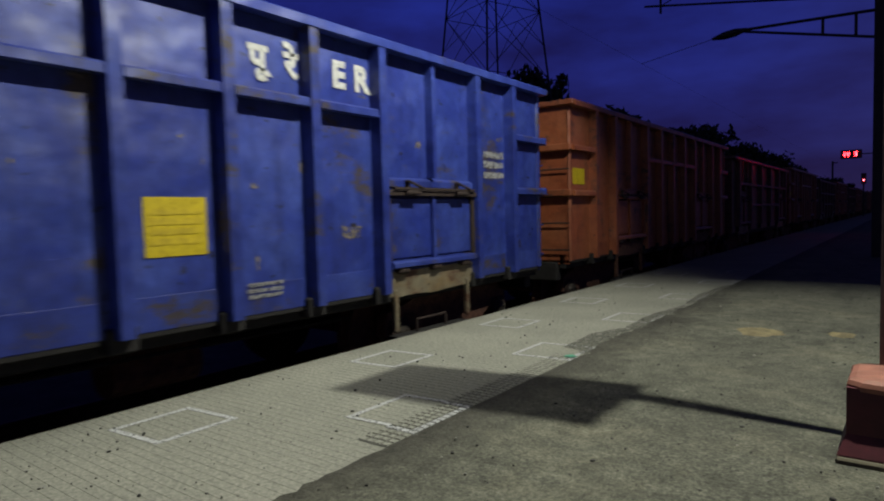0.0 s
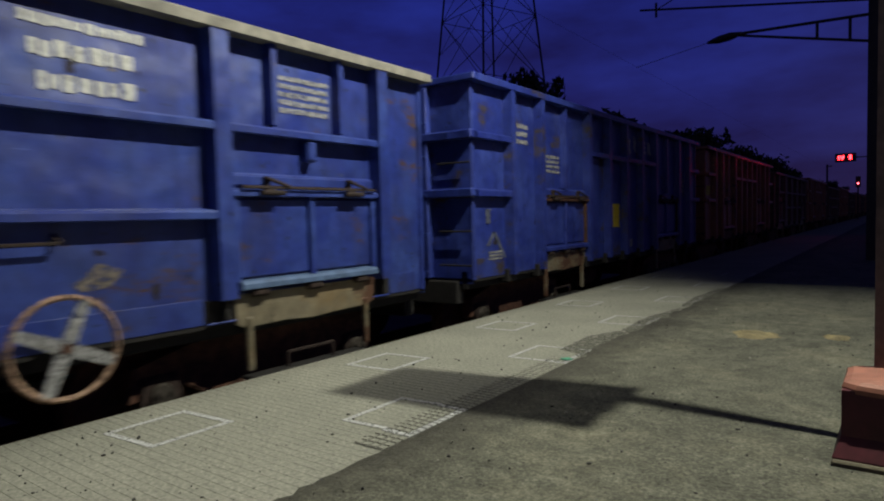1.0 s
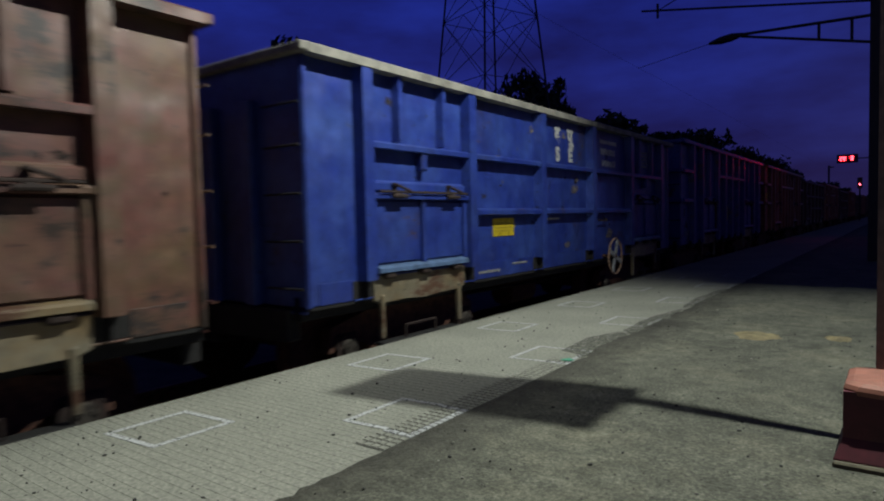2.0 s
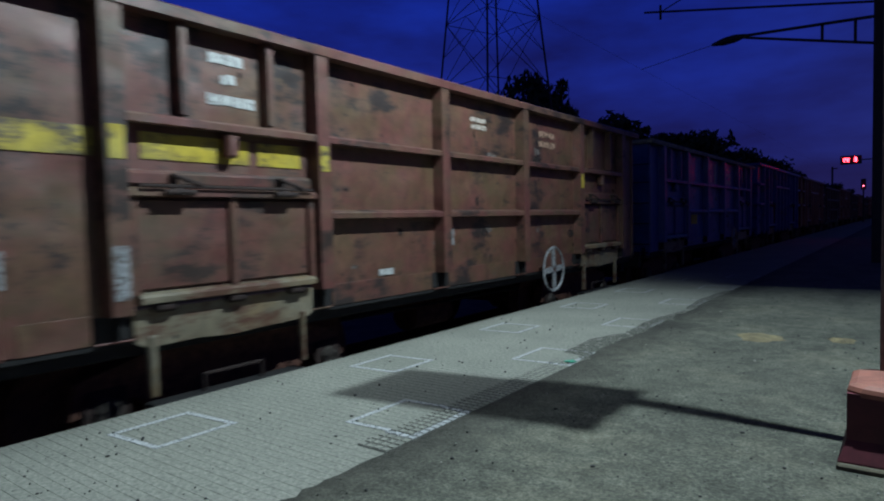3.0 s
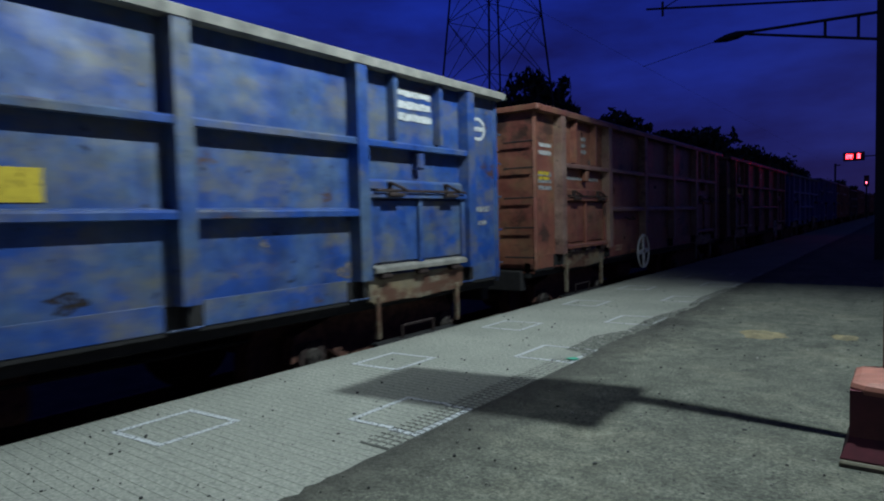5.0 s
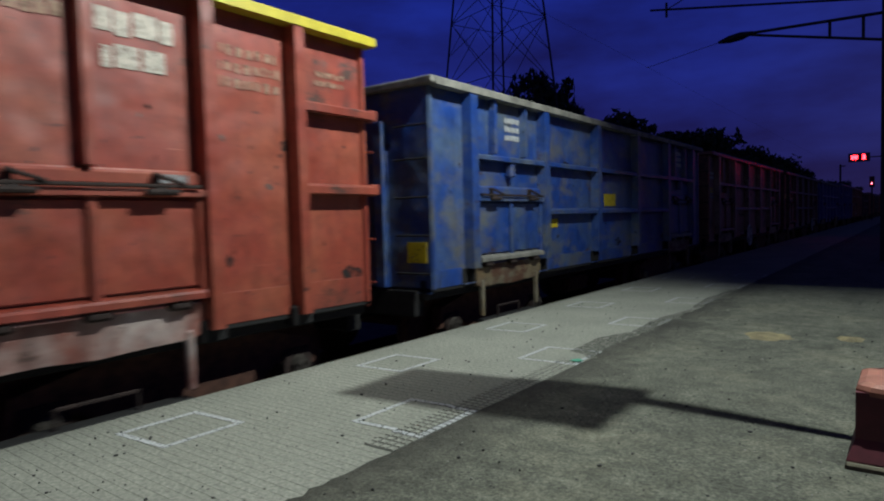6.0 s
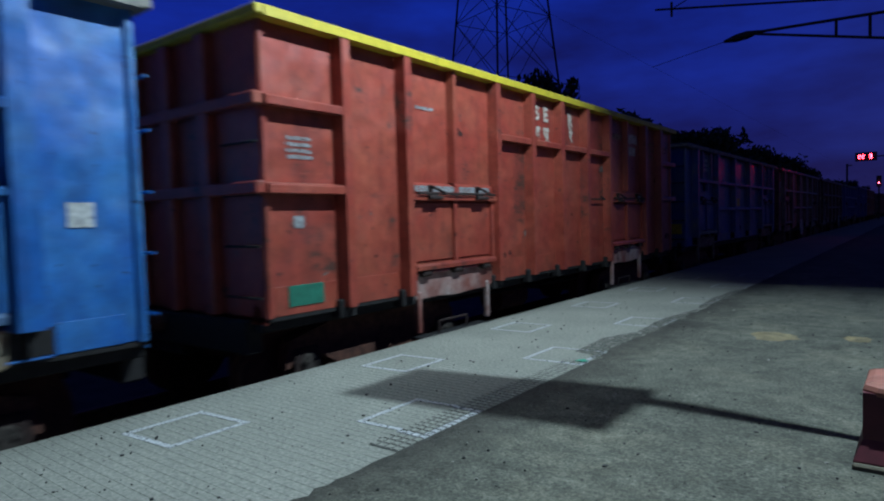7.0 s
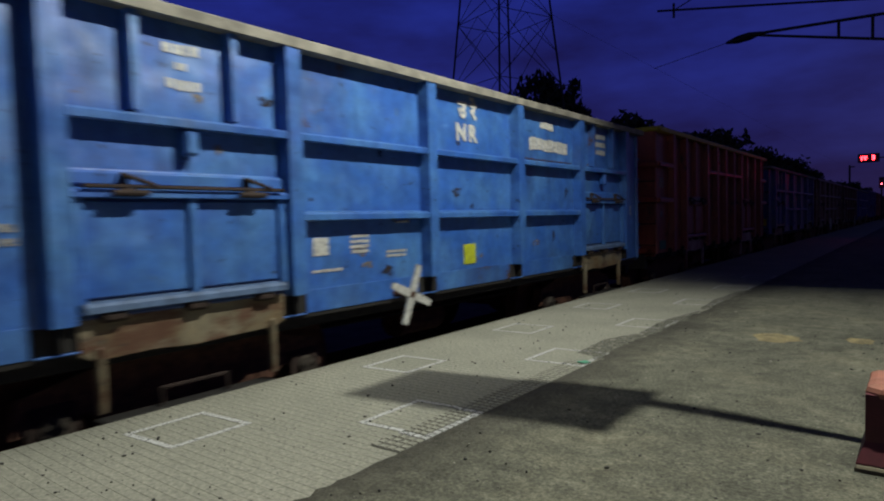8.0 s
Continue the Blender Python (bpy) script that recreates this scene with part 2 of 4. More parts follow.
BALLAST = rough_stone("oily_ballast", (0.035, 0.032, 0.028), (0.07, 0.062, 0.055), 2.0, 0.95, 0.02)
FACE = rough_stone("platform_face_concrete", (0.12, 0.115, 0.10), (0.2, 0.19, 0.17), 2.0, 0.9)
JOINT_DARK = plain("dark_joint_fill", (0.042, 0.040, 0.033), 0.95, 0.0, 0.4, 40)
SPILL = plain("spilled_dirt", (0.072, 0.070, 0.055), 0.95, 0.0, 0.4, 34, worn=0.46)
FOOTING = plain("dusty_footing", (0.085, 0.072, 0.048), 0.95, 0.0, 0.4, 14)
SALMON = plain("salmon_pink_paint", (0.24, 0.088, 0.058), 0.7, 0.0, 0.3, 12)
MAROON = plain("maroon_paint", (0.085, 0.011, 0.018), 0.65, 0.0, 0.4, 9)
MAST = plain("weathered_galvanised_steel", (0.16, 0.11, 0.10), 0.6, 0.3, 0.4)
DARK = plain("dark_painted_steel", (0.03, 0.03, 0.035), 0.6, 0.2, 0.3)
BARK = plain("bark", (0.06, 0.045, 0.03), 0.95)
LEAF = plain("dark_foliage", (0.028, 0.045, 0.018), 0.8, 0.0, 0.5, 2)
LED = glow("red_led", (1.0, 0.013, 0.022), 52)
SIGNAL = glow("red_signal_lens", (1.0, 0.10, 0.16), 16)
LAMP_FACE = glow("lamp_glass", (0.92, 1.0, 0.97), 6)


# ------------------------------------------------------------------ mesh helpers
def box(bm, x0, x1, y0, y1, z0, z1, bevel=0.0):
    g = bmesh.ops.create_cube(bm, size=1.0)
    vs = g["verts"]
    for v in vs:
        v.co = ((x0 + x1) / 2 + v.co.x * (x1 - x0), (y0 + y1) / 2 + v.co.y * (y1 - y0), (z0 + z1) / 2 + v.co.z * (z1 - z0))
    if bevel:
        es = list({e for v in vs for e in v.link_edges})
        bmesh.ops.bevel(bm, geom=es, offset=bevel, segments=1, affect="EDGES")
    return vs


def prism(bm, profile, lo, hi, axis):
    """A closed outline (two coordinates) drawn out between lo and hi along an axis."""
    def at(a, b, c):
        return {"x": (c, a, b), "y": (a, c, b), "z": (a, b, c)}[axis]
    ends = [[bm.verts.new(at(a, b, c)) for a, b in profile] for c in (lo, hi)]
    k = len(profile)
    faces = [bm.faces.new(ends[0]), bm.faces.new(list(reversed(ends[1])))]
    for i in range(k):
        faces.append(bm.faces.new((ends[0][i], ends[1][i], ends[1][(i + 1) % k], ends[0][(i + 1) % k])))
    bmesh.ops.recalc_face_normals(bm, faces=faces)


def rod(bm, a, b, r, seg=8, r2=None):
    a, b = Vector(a), Vector(b)
    g = bmesh.ops.create_cone(bm, cap_ends=True, segments=seg, radius1=r, radius2=r if r2 is None else r2, depth=(b - a).length)
    bmesh.ops.transform(bm, matrix=Matrix.Translation((a + b) / 2) @ (b - a).to_track_quat("Z", "Y").to_matrix().to_4x4(), verts=g["verts"])


def mesh_of(name, bm, material):
    me = bpy.data.meshes.new(name)
    bm.to_mesh(me)
    bm.free()
    me.materials.append(material)
    return me


def part(name, bm, material, parent=None, label=""):
    ob = new(name, mesh_of(name, bm, material))
    ob.parent = parent
    return tagged(ob, label)


def shared(name, me, parent, m=None):
    ob = new(name, me)
    ob.parent = parent
    if m is not None:
        ob.matrix_basis = m
    return ob


def boxed(name, material, parent, x0, x1, y0, y1, z0, z1, bevel=0.0, label=""):
    bm = bmesh.new()
    box(bm, x0, x1, y0, y1, z0, z1, bevel)
    return part(name, bm, material, parent, label)


# ------------------------------------------------------------------ ground, track, platform
EDGE, TRACK, RAIL_Z = -3.74, -5.5, -0.62


def build_ground():
    bm = bmesh.new()
    step = [-900, -60, -20, -8, -3.74]
    for x0, x1 in zip(step, step[1:]):
        vs = [bm.verts.new((x, y, -0.86)) for x, y in ((x0, -900), (x1, -900), (x1, 1500), (x0, 1500))]
        bm.faces.new(vs)
    vs = [bm.verts.new((x, y, -0.86)) for x, y in ((EDGE, -900), (900, -900), (900, 1500), (EDGE, 1500))]
    bm.faces.new(vs)
    bmesh.ops.remove_doubles(bm, verts=bm.verts[:], dist=0.001)
    tagged(part("ground", bm, BALLAST), "dark oily ballast and earth beside the railway", "ground", kind="structure")
    # platform body under both surfaces
    bm = bmesh.new()
    box(bm, EDGE + 0.02, 14, -14, 140, -0.86, -0.03)
    tagged(part("platform_body", bm, FACE), "grey concrete platform wall beside the track", "platform", kind="structure")
    # gravelly walking surface, gently uneven, ragged along its seam
    bm = bmesh.new()
    ys = [-14 + 0.5 * i for i in range(29)] + [0.5 + 0.06 * i for i in range(200)] + [12.5 + 0.5 * i for i in range(28)] + [32, 45, 70, 100, 140]
    xs = [0.0, 0.12, 0.3, 0.6, 1.0, 1.5, 2.2, 3.0, 4.5, 7.0, 11.0, 16.0]
    grid = []
    for y in ys:
        wide = 1.0 if y > 4.4 else 0.15
        ragged = wide * (0.05 * noise.noise((0, y * 2.3, 0)) + 0.06 * noise.noise((3, y * 6.0, 0))) + 0.03 * noise.noise((5, y * 15.0, 0))
        ragged -= 0.05 * math.exp(-((y - 5.2) / 0.5) ** 2)
        row = []
        for i, d in enumerate(xs):
            x = SEAM + d + (ragged if i == 0 else ragged * 0.5 if i == 1 else 0)
            z = 0.006 if i == 0 else 0.012 + 0.012 * noise.noise((x * 0.8, y * 0.8, 4))
            row.append(bm.verts.new((x, y, z)))
        grid.append(row)
    for r0, r1 in zip(grid, grid[1:]):
        for i in range(len(xs) - 1):
            bm.faces.new((r0[i], r0[i + 1], r1[i + 1], r1[i]))
    for f in bm.faces:
        f.smooth = True
    tagged(part("platform_surface", bm, ASPHALT), "dusty grey-brown gravelled asphalt platform surface", "platform", kind="structure")


def build_edge_slab():
    """Concrete edge strip with fine grooves across it, and small square studs along the seam."""
    pitch, groove, deep = 0.056, 0.006, 0.0016
    bm = bmesh.new()
    lo, hi, nose = EDGE, SEAM + 0.04, -0.12
    y, y_end = -4.0, 24.0
    prof = []
    while y < y_end:
        prof += [(y, 0.0), (y + pitch - groove, 0.0), (y + pitch - groove * 0.7, -deep), (y + pitch - groove * 0.3, -deep)]
        y += pitch
    rows = []
    for a, z in prof:
        wob = 0.003 * noise.noise((a * 3.1, 0, 0))
        rows.append((bm.verts.new((lo, a, nose)), bm.verts.new((lo, a, z - 0.012)), bm.verts.new((lo + 0.012, a, z)),
                     bm.verts.new(((lo + hi) / 2, a + wob, z)), bm.verts.new((hi, a, z))))
    for r0, r1 in zip(rows, rows[1:]):
        for i in range(4):
            bm.faces.new((r0[i], r0[i + 1], r1[i + 1], r1[i]))
    slab = tagged(part("platform_edge_slab", bm, CONCRETE), "pale broomed concrete platform edge with fine cross grooves", "platform edge", kind="structure")
    bm = bmesh.new()
    box(bm, EDGE, SEAM + 0.3, 24.0, 140, -0.12, 0.0)
    box(bm, EDGE, SEAM + 0.3, -14, -4.0, -0.12, 0.0)
    box(bm, SEAM + 0.04, SEAM + 0.3, -4.0, 24.0, -0.12, -0.004)
    part("slab_extension", bm, CONCRETE, slab)
    p2, gap = 0.05, 0.0085
    bare, painted = bmesh.new(), bmesh.new()
    for j in range(44):
        for i in range(4):
            x, yy = -2.20 + i * p2, 2.22 + j * p2
            t = 0.0075 + 0.002 * noise.noise((x * 9, yy * 5, 2))
            k = ((yy + p2 / 2 - 2.43) % 1.83)
            line = k < 0.53 and (k < 0.045 or k > 0.485 or i == 3)
            bm = painted if line else bare
            q = [bm.verts.new(c) for c in ((x, yy, 0.0), (x + p2 - gap, yy, 0.0), (x + p2 - gap, yy + p2 - gap, 0.0), (x, yy + p2 - gap, 0.0))]
            u = [bm.verts.new((v.co.x + sx, v.co.y + sy, t)) for v, sx, sy in zip(q, (0.003, -0.003, -0.003, 0.003), (0.003, 0.003, -0.003, -0.003))]
            bm.faces.new(u)
            for e in range(4):
                bm.faces.new((q[e], q[(e + 1) % 4], u[(e + 1) % 4], u[e]))
    tagged(part("stud_strip", bare, CONCRETE, slab), kind="stuff")
    tagged(part("painted_stud_strip", painted, MARKING, slab), kind="stuff")
    bm = bmesh.new()
    ring = []
    for j in range(90):
        yy = 2.21 + 0.0246 * j
        ring.append((bm.verts.new((-2.198, yy, 0.003)), bm.verts.new((-1.99, yy, 0.003))))
    for r0, r1 in zip(ring, ring[1:]):
        bm.faces.new((r0[0], r0[1], r1[1], r1[0]))
    part("joint_layer", bm, JOINT_DARK, slab, "dark layer between the studs")


def build_squares():
    """Waiting squares painted on the edge strip, about six feet apart."""
    for x0, sx, y_first, sy, w in ((-3.452, 0.44, 1.578, 0.485, 0.036), (-2.508, 0.478, 2.43, 0.53, 0.034)):
        bm = bmesh.new()
        for a in ((0, sx, 0, w), (0, sx, sy - w, sy), (0, w, w, sy - w), (sx - w, sx, w, sy - w)):
            box(bm, a[0], a[1], a[2], a[3], 0.0, 0.0012)
        for v in bm.verts:
            v.co.y += 0.08 * v.co.x
        first = tagged(part("painted_square", bm, MARKING), "worn white painted waiting square on the concrete platform edge",
                       "floor marking", "waiting squares along the platform")
        first.matrix_basis = pose(x0, y_first, 0.0015)
        for i in range(1, 6):
            copy_thing(first, pose(x0, y_first + 1.83 * i, 0.0015))


def build_track():
    rail = [(-0.07, 0), (0.07, 0), (0.07, 0.012), (0.012, 0.03), (0.012, 0.125), (0.036, 0.14), (0.036, 0.17), (-0.036, 0.17), (-0.036, 0.14), (-0.012, 0.125), (-0.012, 0.03), (-0.07, 0.012)]
    for cx in (TRACK, TRACK - 5.3):
        track = tagged(new("railway_track"), "steel broad-gauge railway track on concrete sleepers", "railway track")
        track.location = (cx, 0, RAIL_Z - 0.17)
        for side in (-0.873, 0.873):
            bm = bmesh.new()
            prism(bm, [(a + side, b) for a, b in rail], -60, 220, "y")
            part("rail", bm, RUST, track)
        sl = None
        for i in range(100):
            if sl is None:
                bm = bmesh.new()
                box(bm, -1.37, 1.37, -0.12, 0.12, -0.16, 0.0, 0.02)
                sl = mesh_of("sleeper", bm, FACE)
            shared("sleeper", sl, track, pose(0, -6 + 0.65 * i, -0.002))


# ------------------------------------------------------------------ wagons
LONG, SHORT = 10.03, 9.79
HALF, SHEET, FLOOR_Z = 1.60, 1.48, 0.384


def lettering(text, size, material, parent, y, z, label="", squeeze=1.0):
    """Letters on the platform side of a wagon; y is their end nearest the wagon's front, z their foot."""
    cu = bpy.data.curves.new("lettering", "FONT")
    cu.body, cu.size, cu.align_x, cu.offset, cu.extrude = text, size, "RIGHT", 0.012 * size / 0.25, 0.002
    tmp = bpy.data.objects.new("lettering_source", cu)
    me = bpy.data.meshes.new_from_object(tmp)
    bpy.data.objects.remove(tmp)
    me.name = "lettering"
    me.materials.clear()
    me.materials.append(material)
    ob = new("lettering", me)
    ob.parent = parent
    ob.matrix_basis = pose(SHEET + 0.008, -y, z, 90, 0, 90) @ Matrix.Diagonal((squeeze, 1, 1, 1))
    return tagged(ob, label)


def bars(parent, d0, d1, z0, z1, rows, material, seed, out=SHEET + 0.006, fill=0.74):
    """Lines of unreadable writing as uneven bars."""
    rnd = random.Random(seed)
    bm = bmesh.new()
    out = max(out, SHEET + 0.013) if z0 < 0.62 else out
    h = (z1 - z0) / rows
    for r in range(rows):
        zc = z1 - h * (r + 0.5)
        a = d0 + rnd.uniform(0, 0.06) * (d1 - d0)
        while a < d1 - 0.02:
            w = min(rnd.uniform(0.42, 0.8) * h, d1 - a)
            box(bm, out - 0.004, out + 0.001, -a - w * fill, -a, zc - h * rnd.uniform(0.24, 0.36), zc + h * rnd.uniform(0.24, 0.36))
            a += w
    return tagged(part("stencilled_writing", bm, material, parent), kind="stuff")


def patch(name, parent, d0, d1, z0, z1, material, label="", out=SHEET + 0.006):
    out = max(out, SHEET + 0.011) if z0 < 0.62 else out
    return boxed(name, material, parent, out - 0.005, out + 0.002, -d1, -d0, z0, z1, 0.001, label)


def weather(wagon, seed, length, top, count=46):
    """Scuffs and rust spots of uneven outline on the side sheets, thickest low down."""
    for name, material, share in (("paint_scuffing", CHIP_PALE, 0.45), ("rust_spotting", CHIP_DARK, 0.55)):
        rnd = random.Random(seed + len(name))
        bm = bmesh.new()
        for _ in range(int(count * share)):
            d = rnd.uniform(0.15, length - 0.15)
            z = 0.66 + (top - 0.95) * rnd.random() ** 1.8
            r = 0.018 + 0.075 * rnd.random() ** 2.4
            wide = rnd.uniform(0.7, 2.2) if rnd.random() < 0.6 else rnd.uniform(0.25, 0.6)
            ring = []
            for i in range(11):
                a, k = 2 * math.pi * i / 11, rnd.uniform(0.45, 1.2)
                ring.append(bm.verts.new((SHEET + 0.0035, -d + r * wide * k * math.cos(a), z + r * k * math.sin(a))))
            bm.faces.new(ring)
        tagged(part(name, bm, material, wagon), kind="stuff")


def rib_mesh(bm, d, w, z0, z1, out, side):
    s = side
    prof = [(s * (SHEET - 0.002), -d - w / 2), (s * out, -d - w / 2 + 0.018), (s * out, -d + w / 2 - 0.018), (s * (SHEET - 0.002), -d + w / 2)]
    prism(bm, prof, z0, z1, "z")


def beam_mesh(bm, d0, d1, z, h, out, side):
    """A pressed rail: steep sloping top, short face, turned-in foot."""
    s = side
    prof = [(s * (SHEET - 0.002), z - h / 2 + 0.012), (s * (out - 0.012), z - h / 2), (s * out, z - h / 2 + 0.006),
            (s * out, z + h / 2 - 0.032), (s * (out - 0.016), z + h / 2 - 0.016), (s * (SHEET - 0.002), z + h / 2)]
    prism(bm, prof, -d1, -d0, "y")


def grab_handle(parent, d0, d1, z, material):
    bm = bmesh.new()
    x = SHEET + 0.07
    rod(bm, (x, -d0, z), (x, -d1, z), 0.012, 6)
    rod(bm, (SHEET, -d0, z + 0.05), (x, -d0, z), 0.012, 6)
    rod(bm, (SHEET, -d1, z + 0.05), (x, -d1, z), 0.012, 6)
    part("grab_handle", bm, material, parent, "bent steel grab handle")


def brake_wheel(parent, d, z, ring=True, material=None, ring_mat=None, turn=0.06):
    bm = bmesh.new()
    x = HALF + 0.10
    seg, r, tube = 28, 0.29, 0.018
    if ring:
        rows = []
        for i in range(seg):
            a = 2 * math.pi * i / seg
            rows.append([bm.verts.new((x + tube * math.cos(b), (r + tube * math.sin(b)) * math.cos(a), (r + tube * math.sin(b)) * math.sin(a))) for b in (0, 1.57, 3.14, 4.71)])
        for i in range(seg):
            for k in range(4):
                p, q = rows[i], rows[(i + 1) % seg]
                bm.faces.new((p[k], p[(k + 1) % 4], q[(k + 1) % 4], q[k]))
    wheel = part("brake_wheel", bm, ring_mat or material or WHITE, parent, "white-painted handbrake wheel" if ring else "white-painted four-armed handbrake wheel")
    wheel.matrix_basis = pose(0, -d, z)
    for i in range(4):
        a = turn + i * math.pi / 2
        bm = bmesh.new()
        c, s = math.cos(a), math.sin(a)
        w0, w1 = 0.042, 0.03
        vs = []
        for xx in (x - 0.012, x + 0.012):
            vs.append([bm.verts.new((xx, c * rr - s * ww, s * rr + c * ww)) for rr, ww in ((0.02, -w0), (r, -w1), (r, w1), (0.02, w0))])
        bm.faces.new(vs[0])
        bm.faces.new(list(reversed(vs[1])))
        for k in range(4):
            bm.faces.new((vs[0][k], vs[1][k], vs[1][(k + 1) % 4], vs[0][(k + 1) % 4]))
        part("arm", bm, material or WHITE, wheel)
    bm = bmesh.new()
    rod(bm, (SHEET, 0, 0), (x + 0.02, 0, 0), 0.03)
    part("hub", bm, RUST, wheel)
    return wheel


def door(parent, d0, d1, z0, z1, paint_mat, side, frame_mat, lip_mat):
    """A pair of low flap doors with hinge bar, lip and the sole plate under them."""
    s = side
    mid = (d0 + d1) / 2
    leaf = None
    for a, b in ((d0 + 0.03, mid - 0.03), (mid + 0.03, d1 - 0.03)):
        bm = bmesh.new()
        box(bm, *sorted((s * SHEET, s * (SHEET + 0.035))), -b, -a, z0 + 0.05, z1 - 0.05, 0.008)
        leaf = part("door_leaf", bm, paint_mat, parent)
    for c in (d0 + 0.015, mid, d1 - 0.015):
        bm = bmesh.new()
        box(bm, *sorted((s * SHEET, s * (SHEET + 0.07))), -c - 0.03, -c + 0.03, z0 + 0.02, z1 - 0.02, 0.008)
        part("door_stile", bm, frame_mat if c != mid else paint_mat, parent)
    bm = bmesh.new()
    beam_mesh(bm, d0 - 0.02, d1 + 0.02, z1, 0.07, SHEET + 0.10, s)
    part("hinge_bar", bm, frame_mat, parent)
    bm = bmesh.new()
    beam_mesh(bm, d0, d1, z1 + 0.10, 0.10, SHEET + 0.05, s)
    part("door_header", bm, paint_mat, parent)
    bm = bmesh.new()
    rod(bm, (s * (SHEET + 0.115), -d0 - 0.04, z1 + 0.035), (s * (SHEET + 0.115), -d1 + 0.04, z1 + 0.035), 0.013, 6)
    part("locking_bar", bm, DARK_RUST, parent)
    for c in (d0 + 0.33, d1 - 0.30):
        bm = bmesh.new()
        box(bm, *sorted((s * SHEET, s * (SHEET + 0.14))), -c - 0.05, -c + 0.05, z1 - 0.02, z1 + 0.025, 0.014)
        box(bm, *sorted((s * SHEET, s * (SHEET + 0.09))), -c - 0.022, -c + 0.022, z1 + 0.015, z1 + 0.125, 0.01)
        rod(bm, (s * (SHEET + 0.10), -c - 0.02, z1 + 0.11), (s * (SHEET + 0.13), -c + 0.17, z1 + 0.045), 0.014, 6)
        rod(bm, (s * (SHEET + 0.13), -c - 0.10, z1 - 0.005), (s * (SHEET + 0.13), -c + 0.12, z1 - 0.005), 0.02, 8)
        part("hinge", bm, DARK_RUST, parent)
    bm = bmesh.new()
    beam_mesh(bm, d0 + 0.02, d1 - 0.02, z0, 0.075, SHEET + 0.11, s)
    part("door_lip", bm, lip_mat, parent)
    for c in (d0 + 0.2, mid, d1 - 0.2):
        bm = bmesh.new()
        box(bm, *sorted((s * SHEET, s * (SHEET + 0.10))), -c - 0.08, -c + 0.08, z0 - 0.10, z0 - 0.035, 0.02)
        part("latch", bm, DARK_RUST, parent)
    return leaf


